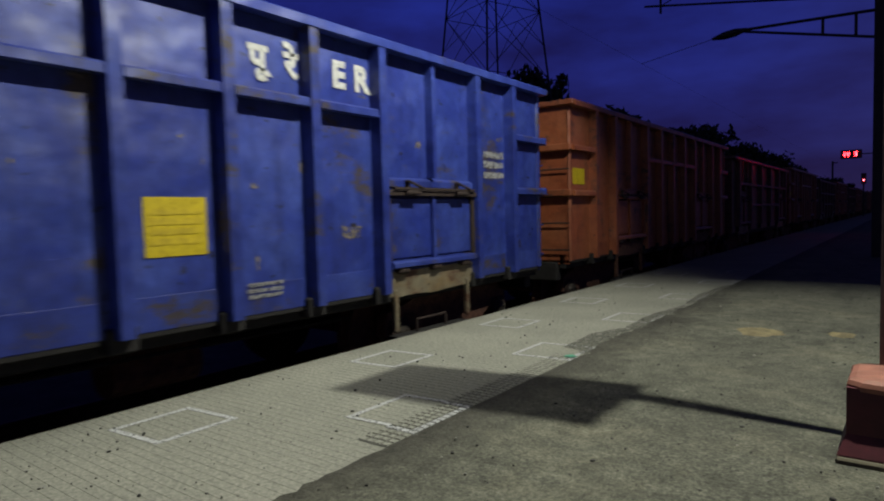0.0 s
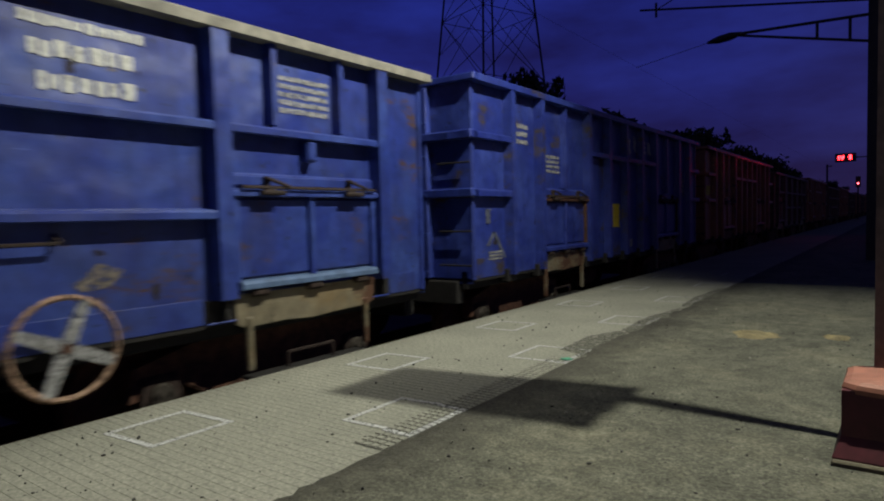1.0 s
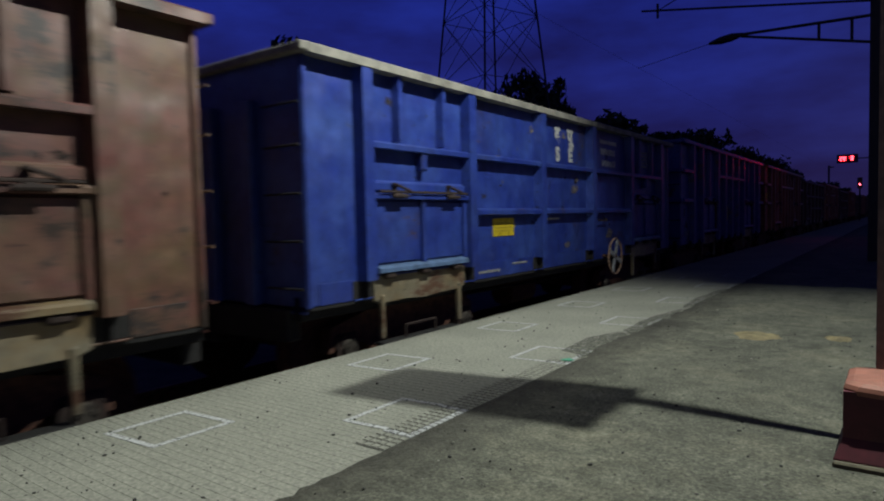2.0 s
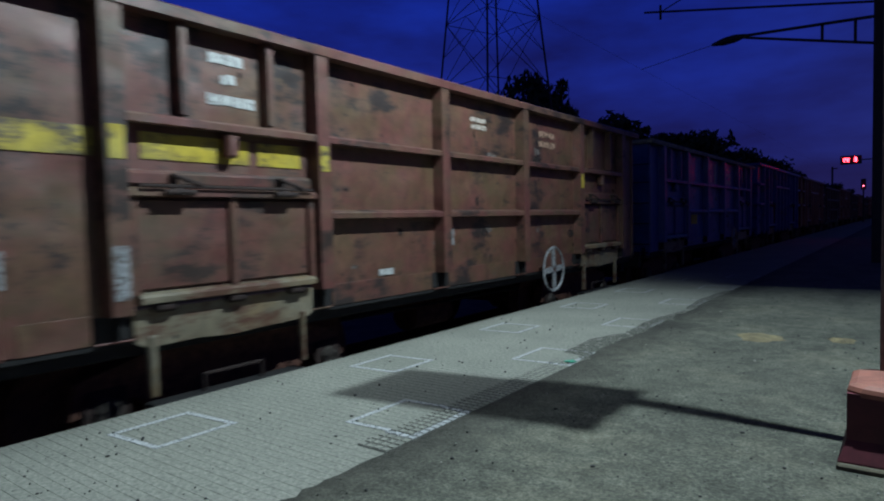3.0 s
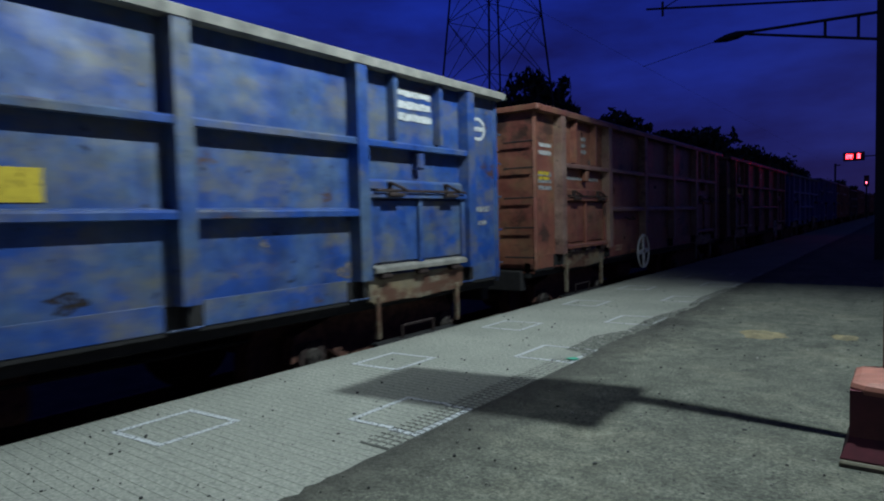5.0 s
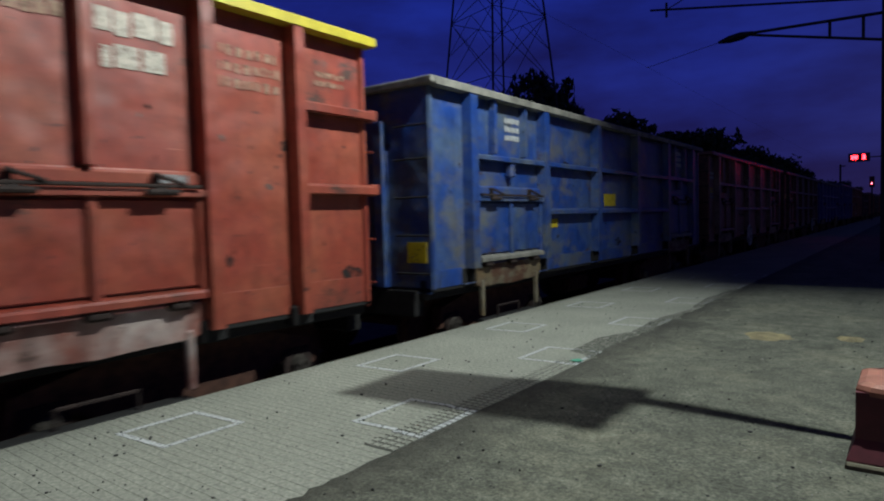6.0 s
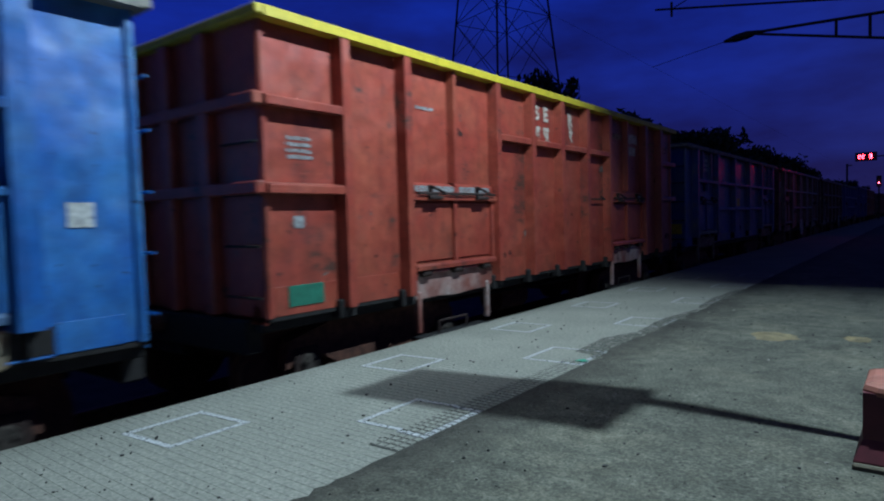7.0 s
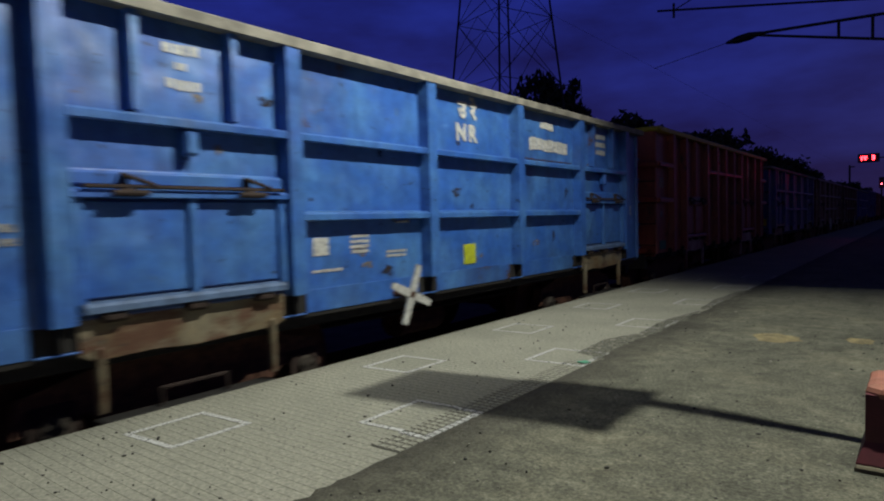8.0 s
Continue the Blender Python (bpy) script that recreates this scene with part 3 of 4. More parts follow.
def build_wagon(kind, colour, name_label, plate=TAN, coping=None, coping_label="", frame_mat=None, sheet=None, rib_mat=None, lip=None):
    """An open-top goods wagon. Its origin lies under the front end, on the track's middle; y runs forward."""
    long_type = kind == "long"
    length, top = (LONG, 2.585) if long_type else (SHORT, 2.765)
    wagon = tagged(new("open_goods_wagon"), name_label, "goods wagon", "wagons of the train")
    wagon.location.x = TRACK
    ribs = [0.70, 2.42, 4.14, 5.88, 7.61, 9.33] if long_type else [0.83, 1.64, 3.25, 4.08, 4.90, 5.71, 6.54, 8.15, 8.96]
    doors = [(0.80, 2.32), (7.71, 9.23)] if long_type else [(1.70, 3.17), (6.62, 8.09)]
    cuts = [0.0] + ribs + [length]
    foot = 0.15 if long_type else 0.09
    for side in (1, -1):
        for a, b in zip(cuts, cuts[1:]):
            bm = bmesh.new()
            low = 0.60 if any(x0 - 0.2 < (a + b) / 2 < x1 + 0.2 for x0, x1 in doors) else FLOOR_Z
            box(bm, *sorted((side * (SHEET - 0.012), side * SHEET)), -b, -a, low, top - 0.06)
            part("side_sheet", bm, sheet or colour, wagon)
            if low == FLOOR_Z:
                bm = bmesh.new()
                box(bm, *sorted((side * (SHEET - 0.003), side * (SHEET + (0.007 if long_type else 0.004)))), -b + foot, -a - foot, FLOOR_Z + 0.004, 0.575 if long_type else 0.62, 0.002)
                part("lower_strake", bm, sheet or colour, wagon)
        for d in ribs:
            bm = bmesh.new()
            rib_mesh(bm, d, 0.17 if long_type else 0.13, 0.56 if long_type else FLOOR_Z, top - 0.075, HALF, side)
            part("rib", bm, rib_mat or colour, wagon)
        for d in (0.035, length - 0.035):
            bm = bmesh.new()
            rib_mesh(bm, d, 0.07, FLOOR_Z, top - 0.075, SHEET + 0.03, side)
            part("corner_post", bm, colour, wagon)
        spans = []
        if long_type:
            for a, b in zip(ribs, ribs[1:]):
                spans.append((a + 0.075, b - 0.075, 1.82))
            for a, b in list(zip(ribs, ribs[1:]))[1:4]:
                spans.append((a + 0.075, b - 0.075, 1.185))
        else:
            for a, b in zip(ribs[2:7], ribs[3:7]):
                spans.append((a + 0.06, b - 0.06, 2.07))
            for a, b in ((0.0, 0.78), (9.01, SHORT)):
                spans += [(a, b, 2.07), (a, b, 1.40)]
        for a, b, z in spans:
            bm = bmesh.new()
            beam_mesh(bm, a, b, z, 0.082 if long_type else 0.095, HALF - 0.005, side)
            part("side_beam", bm, rib_mat or colour, wagon)
        for d0, d1 in doors:
            door(wagon, d0, d1, 0.65, 1.345, colour, side, colour if frame_mat is None else frame_mat if d0 > 5 else DARK_RUST, lip or colour)
            for c in ((d0 + 0.40, d1 - 0.40) if long_type else ((d0 + d1) / 2,)):
                bm = bmesh.new()
                rib_mesh(bm, c, 0.09, 1.87 if long_type else 1.50, top - 0.075, SHEET + 0.085, side)
                part("short_rib", bm, colour, wagon)
            if long_type:
                c = (d0 + d1) / 2
                bm = bmesh.new()
                box(bm, *sorted((side * SHEET, side * (SHEET + 0.10))), -c - 0.05, -c + 0.05, 1.60, 1.775, 0.02)
                part("stop_bracket", bm, colour, wagon)
            bm = bmesh.new()
            mid = (d0 + d1) / 2
            prism(bm, [(-d0, 0.575), (-d0 - 0.01, 0.37), (-d0 - 0.10, 0.335), (-mid + 0.25, 0.325), (-mid, 0.31), (-mid - 0.3, 0.33),
                       (-d1 + 0.10, 0.32), (-d1 + 0.01, 0.36), (-d1, 0.575)], *sorted((side * (SHEET - 0.05), side * (SHEET + 0.03))), "x")
            part("sole_plate", bm, plate, wagon)
            for c in (d0 + 0.12, d1 - 0.12):
                bm = bmesh.new()
                box(bm, *sorted((side * (SHEET - 0.01), side * (SHEET + 0.05))), -c - 0.026, -c + 0.026, -0.02, 0.40, 0.012)
                part("step_hanger", bm, plate, wagon)
            bm = bmesh.new()
            box(bm, *sorted((side * (SHEET - 0.10), side * (SHEET + 0.05))), -d1 + 0.12, -d0 - 0.12, -0.10, -0.07, 0.008)
            part("step", bm, GRIME_SHADE, wagon)
            bm = bmesh.new()
            xr = side * (SHEET - 0.02)
            rod(bm, (xr, -mid - 0.24, 0.05), (xr, -mid + 0.26, 0.05), 0.014, 6)
            for yy in (-mid - 0.24, -mid + 0.26):
                rod(bm, (xr, yy, 0.055), (xr, yy, -0.085), 0.014, 6)
            part("step_rail", bm, DARK_RUST, wagon)
        bm = bmesh.new()
        prism(bm, [(side * (SHEET - 0.05), top - 0.09), (side * (HALF + 0.01), top - 0.09), (side * (HALF + 0.01), top - 0.02), (side * (HALF - 0.02), top), (side * (SHEET - 0.05), top)], -length, 0.0, "y")
        part("coping", bm, coping or colour, wagon, coping_label)
        for d in ribs:
            if long_type:
                # black block stands in for the shaded pocket below each rib
                boxed("foot_bracket", GRIME_SHADE, wagon, *sorted((side * (SHEET - 0.2), side * (SHEET + 0.006))), -d - 0.145, -d + 0.145, FLOOR_Z + 0.012, 0.558, 0.004)
                boxed("foot_gusset", GRIME_SHADE, wagon, *sorted((side * (SHEET + 0.006), side * (SHEET + 0.075))), -d - 0.012, -d + 0.012, FLOOR_Z + 0.02, 0.56, 0.003)
                boxed("foot_plate", colour, wagon, *sorted((side * (SHEET - 0.05), side * (SHEET + 0.025))), -d - 0.13, -d + 0.13, FLOOR_Z - 0.004, FLOOR_Z + 0.010, 0.004)
            else:
                boxed("foot_bracket", GRIME_SHADE, wagon, *sorted((side * (SHEET - 0.2), side * (SHEET + 0.06))), -d - 0.10, -d + 0.10, FLOOR_Z - 0.10, FLOOR_Z + 0.07, 0.015)
        bm = bmesh.new()
        box(bm, *sorted((side * (SHEET - 0.16), side * (SHEET - 0.06))), -length, 0, FLOOR_Z - 0.12, FLOOR_Z + 0.10, 0.01)
        part("sole_bar", bm, GRIME_SHADE, wagon)
    for y0, s in ((0.0, 1), (-length, -1)):
        bm = bmesh.new()
        box(bm, -SHEET, SHEET, *sorted((y0 - s * 0.012, y0)), FLOOR_Z - 0.05, top - 0.06)
        part("end_wall", bm, colour, wagon)
        bm = bmesh.new()
        box(bm, -HALF, HALF, *sorted((y0 - s * 0.01, y0 + s * 0.075)), top - 0.085, top - 0.005, 0.012)
        part("end_coping", bm, coping or colour, wagon)
        for x in (-0.85, -0.28, 0.28, 0.85):
            bm = bmesh.new()
            box(bm, x - 0.07, x + 0.07, *sorted((y0, y0 + s * 0.09)), FLOOR_Z, top - 0.4 if long_type else top - 0.1, 0.012)
            part("end_post", bm, colour, wagon)
        if not long_type:
            for z in (2.07, 1.40):
                bm = bmesh.new()
                box(bm, -SHEET - 0.08, SHEET + 0.08, *sorted((y0, y0 + s * 0.10)), z - 0.05, z + 0.05, 0.012)
                part("end_beam", bm, colour, wagon)
        bm = bmesh.new()
        box(bm, -1.3, 1.3, *sorted((y0 - s * 0.1, y0 + s * 0.06)), FLOOR_Z - 0.30, FLOOR_Z - 0.02, 0.015)
        part("headstock", bm, GRIME_SHADE, wagon)
        bm = bmesh.new()
        rod(bm, (0, y0, FLOOR_Z - 0.12), (0, y0 + s * 0.47, FLOOR_Z - 0.12), 0.09)
        box(bm, -0.16, 0.16, *sorted((y0 + s * 0.28, y0 + s * 0.46)), FLOOR_Z - 0.28, FLOOR_Z + 0.03, 0.03)
        part("coupler", bm, RUST, wagon)
        for z in (0.55, 0.95, 1.35, 1.75, 2.1):
            bm = bmesh.new()
            rod(bm, (SHEET + 0.03, y0 + s * 0.055, z), (SHEET - 0.42, y0 + s * 0.055, z), 0.011, 6)
            # rear rungs are coloured black for the shade at that end
            part("hand_rung", bm, colour if s > 0 else GRIME_SHADE, wagon)
    boxed("floor_plate", GRIME_SHADE, wagon, -SHEET, SHEET, -length, 0, FLOOR_Z - 0.03, FLOOR_Z + 0.01)
    boxed("centre_sill", GRIME_SHADE, wagon, -0.25, 0.25, -length, 0, FLOOR_Z - 0.42, FLOOR_Z - 0.04, 0.02)
    bm = bmesh.new()
    rod(bm, (0.75, -length / 2 - 0.6, FLOOR_Z - 0.38), (0.75, -length / 2 + 0.1, FLOOR_Z - 0.38), 0.19, 14)
    part("brake_cylinder", bm, RUST, wagon)
    bm = bmesh.new()
    rod(bm, (0.9, -2.9, FLOOR_Z - 0.30), (0.9, -length + 2.9, FLOOR_Z - 0.26), 0.018, 6)
    part("brake_rod", bm, GRIME_SHADE, wagon)
    axle_z = RAIL_Z + 0.5
    for c in (length / 2 - 3.262, length / 2 + 3.262):
        bogie = boxed("bogie", GRIME_SHADE, wagon, -0.95, 0.95, -c - 0.2, -c + 0.2, axle_z - 0.05, axle_z + 0.3, 0.03)
        for side in (1, -1):
            bm = bmesh.new()
            prof = [(-c - 1.22, axle_z - 0.02), (-c - 1.18, axle_z + 0.22), (-c - 0.6, axle_z + 0.36), (-c + 0.6, axle_z + 0.36), (-c + 1.18, axle_z + 0.22), (-c + 1.22, axle_z - 0.02),
                    (-c + 0.8, axle_z + 0.05), (-c + 0.45, axle_z - 0.18), (-c - 0.45, axle_z - 0.18), (-c - 0.8, axle_z + 0.05)]
            prism(bm, prof, *sorted((side * 1.04, side * 1.17)), "x")
            part("side_frame", bm, RUST, bogie)
            for k in (-0.12, 0.0, 0.12):
                bm = bmesh.new()
                rod(bm, (side * 1.12, -c + k, axle_z - 0.12), (side * 1.12, -c + k, axle_z + 0.16), 0.05, 8)
                part("spring", bm, RUST, bogie)
            for ax in (-1.0, 1.0):
                bm = bmesh.new()
                box(bm, *sorted((side * 1.03, side * 1.19)), -c + ax - 0.17, -c + ax + 0.17, axle_z + 0.02, axle_z + 0.17, 0.04)
                rod(bm, (side * 1.03, -c + ax, axle_z), (side * 1.21, -c + ax, axle_z), 0.155, 18)
                part("axle_box", bm, DARK_RUST, bogie)
                bm = bmesh.new()
                rod(bm, (side * 1.2, -c + ax, axle_z), (side * 1.25, -c + ax, axle_z), 0.098, 14, 0.085)
                for k in range(3):
                    by, bz = 0.055 * math.cos(k * 2.094 + 0.5), 0.055 * math.sin(k * 2.094 + 0.5)
                    rod(bm, (side * 1.245, -c + ax + by, axle_z + bz), (side * 1.268, -c + ax + by, axle_z + bz), 0.018, 6)
                part("axle_cap", bm, STEEL, bogie, "greasy round axle end cap")
        for ax in (-1.0, 1.0):
            bm = bmesh.new()
            rod(bm, (-1.0, 0, 0), (1.0, 0, 0), 0.08, 10)
            ws = part("wheelset", bm, RUST, wagon)
            ws.matrix_basis = pose(0, -c + ax, axle_z)
            for side in (1, -1):
                bm = bmesh.new()
                rod(bm, (side * 0.81, 0, 0), (side * 0.93, 0, 0), 0.5, 28)
                rod(bm, (side * 0.78, 0, 0), (side * 0.81, 0, 0), 0.53, 28)
                part("wheel", bm, RUST, ws)
    return wagon


GAP = 0.93
TRAIN = []


def place(wagon, ahead_of_zero):
    if -70 < ahead_of_zero < 1:
        weather(wagon, int(-ahead_of_zero), SHORT - 0.05, 2.7)
    TRAIN.append((wagon, ahead_of_zero))


def build_train():
    # leading blue wagon with white regional letters
    w = build_wagon("short", BLUE_DARK, "weathered navy-blue open-top steel goods wagon with a yellow notice panel", frame_mat=RUST)
    lettering("E", 0.31, WHITE, w, 3.63, 2.26)
    lettering("R", 0.31, WHITE, w, 3.33, 2.26)
    lettering("\u092a\u0942", 0.28, WHITE, w, 4.48, 2.27)
    lettering("\u0930\u0947", 0.29, WHITE, w, 4.18, 2.26)
    n = patch("notice_panel", w, 5.06, 5.52, 0.88, 1.285, YELLOW, "yellow painted notice panel")
    bars(w, 5.10, 5.48, 0.95, 1.22, 4, plain("notice_ink", (0.56, 0.41, 0.02), 0.6), 3, SHEET + 0.011, 1.0)
    bars(w, 0.92, 1.39, 1.52, 1.88, 3, GREY_WHITE, 5)
    bars(w, 7.43, 8.03, 1.70, 1.97, 4, GREY_WHITE, 6)
    bars(w, 8.40, 8.70, 2.03, 2.33, 3, GREY_WHITE, 7)
    bars(w, 4.40, 4.75, 0.50, 0.64, 3, GREY_WHITE, 8)
    bars(w, 9.12, 9.45, 0.58, 0.70, 3, GREY_WHITE, 9)
    patch("paint_smear", w, 9.38, 9.48, 1.03, 1.21, GHOST)
    for nm_d0, nm_z0, nm_d1, nm_z1 in ((9.47, 0.76, 9.33, 0.93), (9.33, 0.93, 9.08, 0.60)):
        bm = bmesh.new()
        prism(bm, [(-nm_d0, nm_z0), (-nm_d0 + 0.07, nm_z0), (-nm_d1 + 0.07, nm_z1), (-nm_d1, nm_z1)], SHEET + 0.001, SHEET + 0.007, "x")
        part("paint_smear", bm, GHOST, w)
    place(w, 0.0)
    # royal blue
    w = build_wagon("long", BLUE_MID, "royal-blue open-top steel goods wagon with white letters and handbrake wheel", coping=DUSTY, lip=LIP_BLUE)
    lettering("S", 0.27, WHITE, w, 5.17, 1.91)
    lettering("E", 0.27, WHITE, w, 4.74, 1.92)
    lettering("\u0926", 0.29, WHITE, w, 5.16, 2.19)
    lettering("\u092a\u0942", 0.29, WHITE, w, 4.73, 2.19)
    bars(w, 2.90, 3.66, 2.27, 2.37, 1, WHITE, 11)
    bars(w, 2.98, 3.62, 2.08, 2.24, 1, WHITE, 12)
    bars(w, 2.98, 3.58, 1.89, 2.05, 1, WHITE, 13)
    bars(w, 1.28, 1.84, 1.98, 2.30, 5, GREY_WHITE, 14)
    patch("notice_panel", w, 6.53, 7.04, 0.88, 1.10, YELLOW, "yellow painted notice panel")
    bars(w, 6.6, 7.0, 0.92, 1.06, 3, plain("notice_ink", (0.45, 0.33, 0.02), 0.6), 15, SHEET + 0.011, 1.0)
    bars(w, 5.2, 5.75, 1.05, 1.10, 1, WHITE, 16)
    bars(w, 6.2, 6.6, 0.50, 0.54, 1, GREY_WHITE, 17)
    bars(w, 6.9, 7.4, 0.44, 0.49, 1, GREY_WHITE, 17)
    grab_handle(w, 3.52, 3.86, 1.02, DARK_RUST)
    brake_wheel(w, 3.58, 0.43, True, GREY_WHITE, FADED, -0.42)
    place(w, -(SHORT + GAP))
    # dirty maroon with yellow band
    w = build_wagon("long", BROWN_DARK, "dirty maroon open-top goods wagon with a smeared yellow band", TAN, sheet=OLIVE, lip=TAN)
    for a, b in ((7.78, 8.2), (8.28, 9.12), (9.42, 9.98)):
        patch("yellow_band", w, a, b, 1.56, 1.74, YELLOW_WORN, "smeared yellow paint band")
    for c in (9.33, 7.61, 2.42):
        patch("yellow_band", w, c - 0.05, c + 0.05, 1.54, 1.75, YELLOW_WORN, "smeared yellow paint band", HALF + 0.004)
    patch("white_daub", w, 9.28, 9.38, 0.66, 1.0, GREY_WHITE, "", HALF + 0.004)
    patch("white_daub", w, 9.93, 9.99, 0.78, 1.0, GREY_WHITE)
    patch("white_daub", w, 6.65, 6.86, 0.60, 0.66, WHITE)
    patch("white_daub", w, 5.62, 5.70, 0.84, 1.02, GREY_WHITE)
    bars(w, 8.30, 8.60, 2.26, 2.38, 1, WHITE, 21, fill=0.9)
    bars(w, 8.37, 8.50, 2.12, 2.23, 1, WHITE, 24, fill=0.9)
    bars(w, 8.20, 8.62, 1.96, 2.09, 1, WHITE, 25, fill=0.9)
    bars(w, 4.90, 5.25, 2.14, 2.30, 2, LETTER_WORN, 22)
    bars(w, 3.1, 3.6, 2.05, 2.32, 2, FADED, 23)
    brake_wheel(w, 3.62, 0.42, True, GREY_WHITE)
    place(w, -(SHORT + LONG + 2 * GAP))
    # brown
    w = build_wagon("long", BROWN, "dull brown-red open-top goods wagon with white handbrake wheel", TAN, rib_mat=BROWN_RIB)
    bm = bmesh.new()
    for i in range(5):
        prism(bm, [(-0.56 + 0.075 * i, 1.54), (-0.52 + 0.075 * i, 1.54), (-0.48 + 0.075 * i, 1.67), (-0.52 + 0.075 * i, 1.67)], SHEET, SHEET + 0.006, "x")
    part("yellow_stripes", bm, YELLOW, w, "hatched yellow paint stripes")
    for nm, rad, wid, zc, mt in (("yellow_ring", 0.15, 0.035, 0.985, YELLOW), ("white_hook", 0.14, 0.03, 1.35, GREY_WHITE)):
        bm = bmesh.new()
        full = 24 if nm == "yellow_ring" else 14
        rings = []
        for i in range(full + 1):
            t = 2 * math.pi * i / 24 + 0.1
            rings.append([bm.verts.new((xx, -0.38 + math.cos(t) * r, zc + math.sin(t) * r * 0.62))
                          for xx, r in ((SHEET, rad - wid), (SHEET + 0.006, rad - wid), (SHEET + 0.006, rad), (SHEET, rad))])
        for p, q in zip(rings, rings[1:]):
            for k in range(3):
                bm.faces.new((p[k], p[k + 1], q[k + 1], q[k]))
        bmesh.ops.remove_doubles(bm, verts=bm.verts[:], dist=0.0005)
        part(nm, bm, mt, w)
    bars(w, 1.36, 1.88, 2.0, 2.28, 3, FADED, 31)
    bars(w, 9.50, 9.88, 2.03, 2.11, 1, WHITE, 32)
    bars(w, 9.50, 9.88, 1.92, 2.01, 1, WHITE, 33)
    bars(w, 9.50, 9.90, 1.44, 1.72, 3, GREY_WHITE, 34)
    bars(w, 9.58, 9.90, 1.58, 1.72, 2, YELLOW, 35, SHEET + 0.009)
    bars(w, 7.85, 9.05, 1.61, 1.68, 1, GREY_WHITE, 36, fill=0.6)
    bars(w, 8.33, 8.52, 2.01, 2.30, 3, GREY_WHITE, 37, fill=0.7)
    grab_handle(w, 6.34, 6.68, 1.0, DARK_RUST)
    bars(w, 6.85, 7.15, 0.47, 0.58, 2, FADED, 38)
    brake_wheel(w, 6.375, 0.425)
    place(w, -(SHORT + 2 * LONG + 3 * GAP))
    # patchy blue with a round emblem
    w = build_wagon("long", BLUE_PATCHY, "patchy blue open-top goods wagon with a white round emblem", coping=DUSTY, lip=DUSTY)
    bm = bmesh.new()
    for i in range(28):
        a, b = (2 * math.pi * (i + k) / 28 for k in (0, 1))
        bm.faces.new([bm.verts.new((SHEET + 0.006, -0.40 + math.cos(t) * r, 2.125 + math.sin(t) * r * 0.82)) for t, r in ((a, 0.12), (a, 0.165), (b, 0.165), (b, 0.12))])
    box(bm, SHEET, SHEET + 0.007, -0.56, -0.24, 2.10, 2.15)
    part("round_emblem", bm, WHITE, w, "plain white ring with a bar")
    bars(w, 0.17, 0.6, 1.15, 1.25, 1, GREY_WHITE, 41)
    bars(w, 0.24, 0.45, 1.0, 1.09, 1, GREY_WHITE, 42)
    bars(w, 1.27, 1.88, 2.06, 2.42, 3, WHITE, 44, fill=1.0)
    boxed("yellow_panel", YELLOW, w, 1.17, 1.43, -LONG - 0.008, -LONG + 0.003, 0.66, 0.88, 0.001)
    patch("yellow_panel", w, 7.12, 7.42, 0.96, 1.08, YELLOW)
    patch("yellow_panel", w, 4.98, 5.46, 1.26, 1.46, YELLOW)
    bars(w, 8.1, 8.52, 2.04, 2.36, 3, WHITE, 43)
    place(w, -(SHORT + 3 * LONG + 4 * GAP))
    # red oxide with a yellow coping
    w = build_wagon("short", ORANGE, "red-oxide open-top goods wagon with a bright yellow coping", WORN_PLATE, YELLOW_TRIM, "bright yellow painted coping")
    lettering("S", 0.25, LETTER_WORN, w, 5.38, 2.39)
    lettering("E", 0.25, LETTER_WORN, w, 5.13, 2.39)
    lettering("R", 0.22, LETTER_WORN, w, 4.40, 2.40)
    lettering("\u0926", 0.24, LETTER_WORN, w, 5.36, 2.14)
    lettering("\u092a\u0942", 0.24, LETTER_WORN, w, 5.12, 2.14)
    lettering("\u0930\u0947", 0.22, LETTER_WORN, w, 4.40, 2.18)
    bars(w, 2.52, 3.10, 2.33, 2.47, 1, FADED, 51)
    bars(w, 1.80, 2.36, 2.29, 2.53, 1, LETTER_WORN, 52, fill=0.86)
    bars(w, 1.88, 2.32, 2.08, 2.31, 1, LETTER_WORN, 53, fill=0.86)
    bars(w, 0.95, 1.5, 2.1, 2.45, 3, FADED, 54, fill=0.5)
    bars(w, 0.25, 0.6, 2.25, 2.4, 2, FADED, 55, fill=0.6)
    bars(w, 9.27, 9.55, 1.63, 1.83, 4, GREY_WHITE, 56)
    bars(w, 7.63, 7.93, 2.22, 2.27, 1, GREY_WHITE, 57)
    grab_handle(w, 3.40, 3.90, 1.36, DARK_RUST)
    patch("white_label", w, 9.38, 9.49, 1.08, 1.18, GREY_WHITE)
    patch("green_patch", w, 9.20, 9.57, 0.45, 0.62, GREENISH, "faded green painted patch")
    for d0, d1 in ((1.80, 2.05), (6.68, 7.28), (7.36, 8.02)):
        patch("worn_white_paint", w, d0, d1, 1.402, 1.462, GREY_WHITE, "scraped greyish white paint", SHEET + 0.053)
    place(w, -(SHORT + 4 * LONG + 5 * GAP))
    # sky blue
    w = build_wagon("long", BLUE_LIGHT, "bright sky-blue open-top goods wagon with white letters", TAN, DUSTY, lip=LIP_BLUE)
    lettering("N", 0.25, WHITE, w, 5.14, 1.99)
    lettering("R", 0.25, WHITE, w, 4.95, 1.99)
    lettering("\u0909", 0.25, WHITE, w, 5.14, 2.24)
    lettering("\u0930\u0947", 0.25, WHITE, w, 4.95, 2.24)
    bars(w, 2.66, 3.75, 1.95, 2.20, 1, WHITE, 61, fill=0.9)
    bars(w, 3.08, 3.46, 2.26, 2.41, 1, WHITE, 62, fill=0.92)
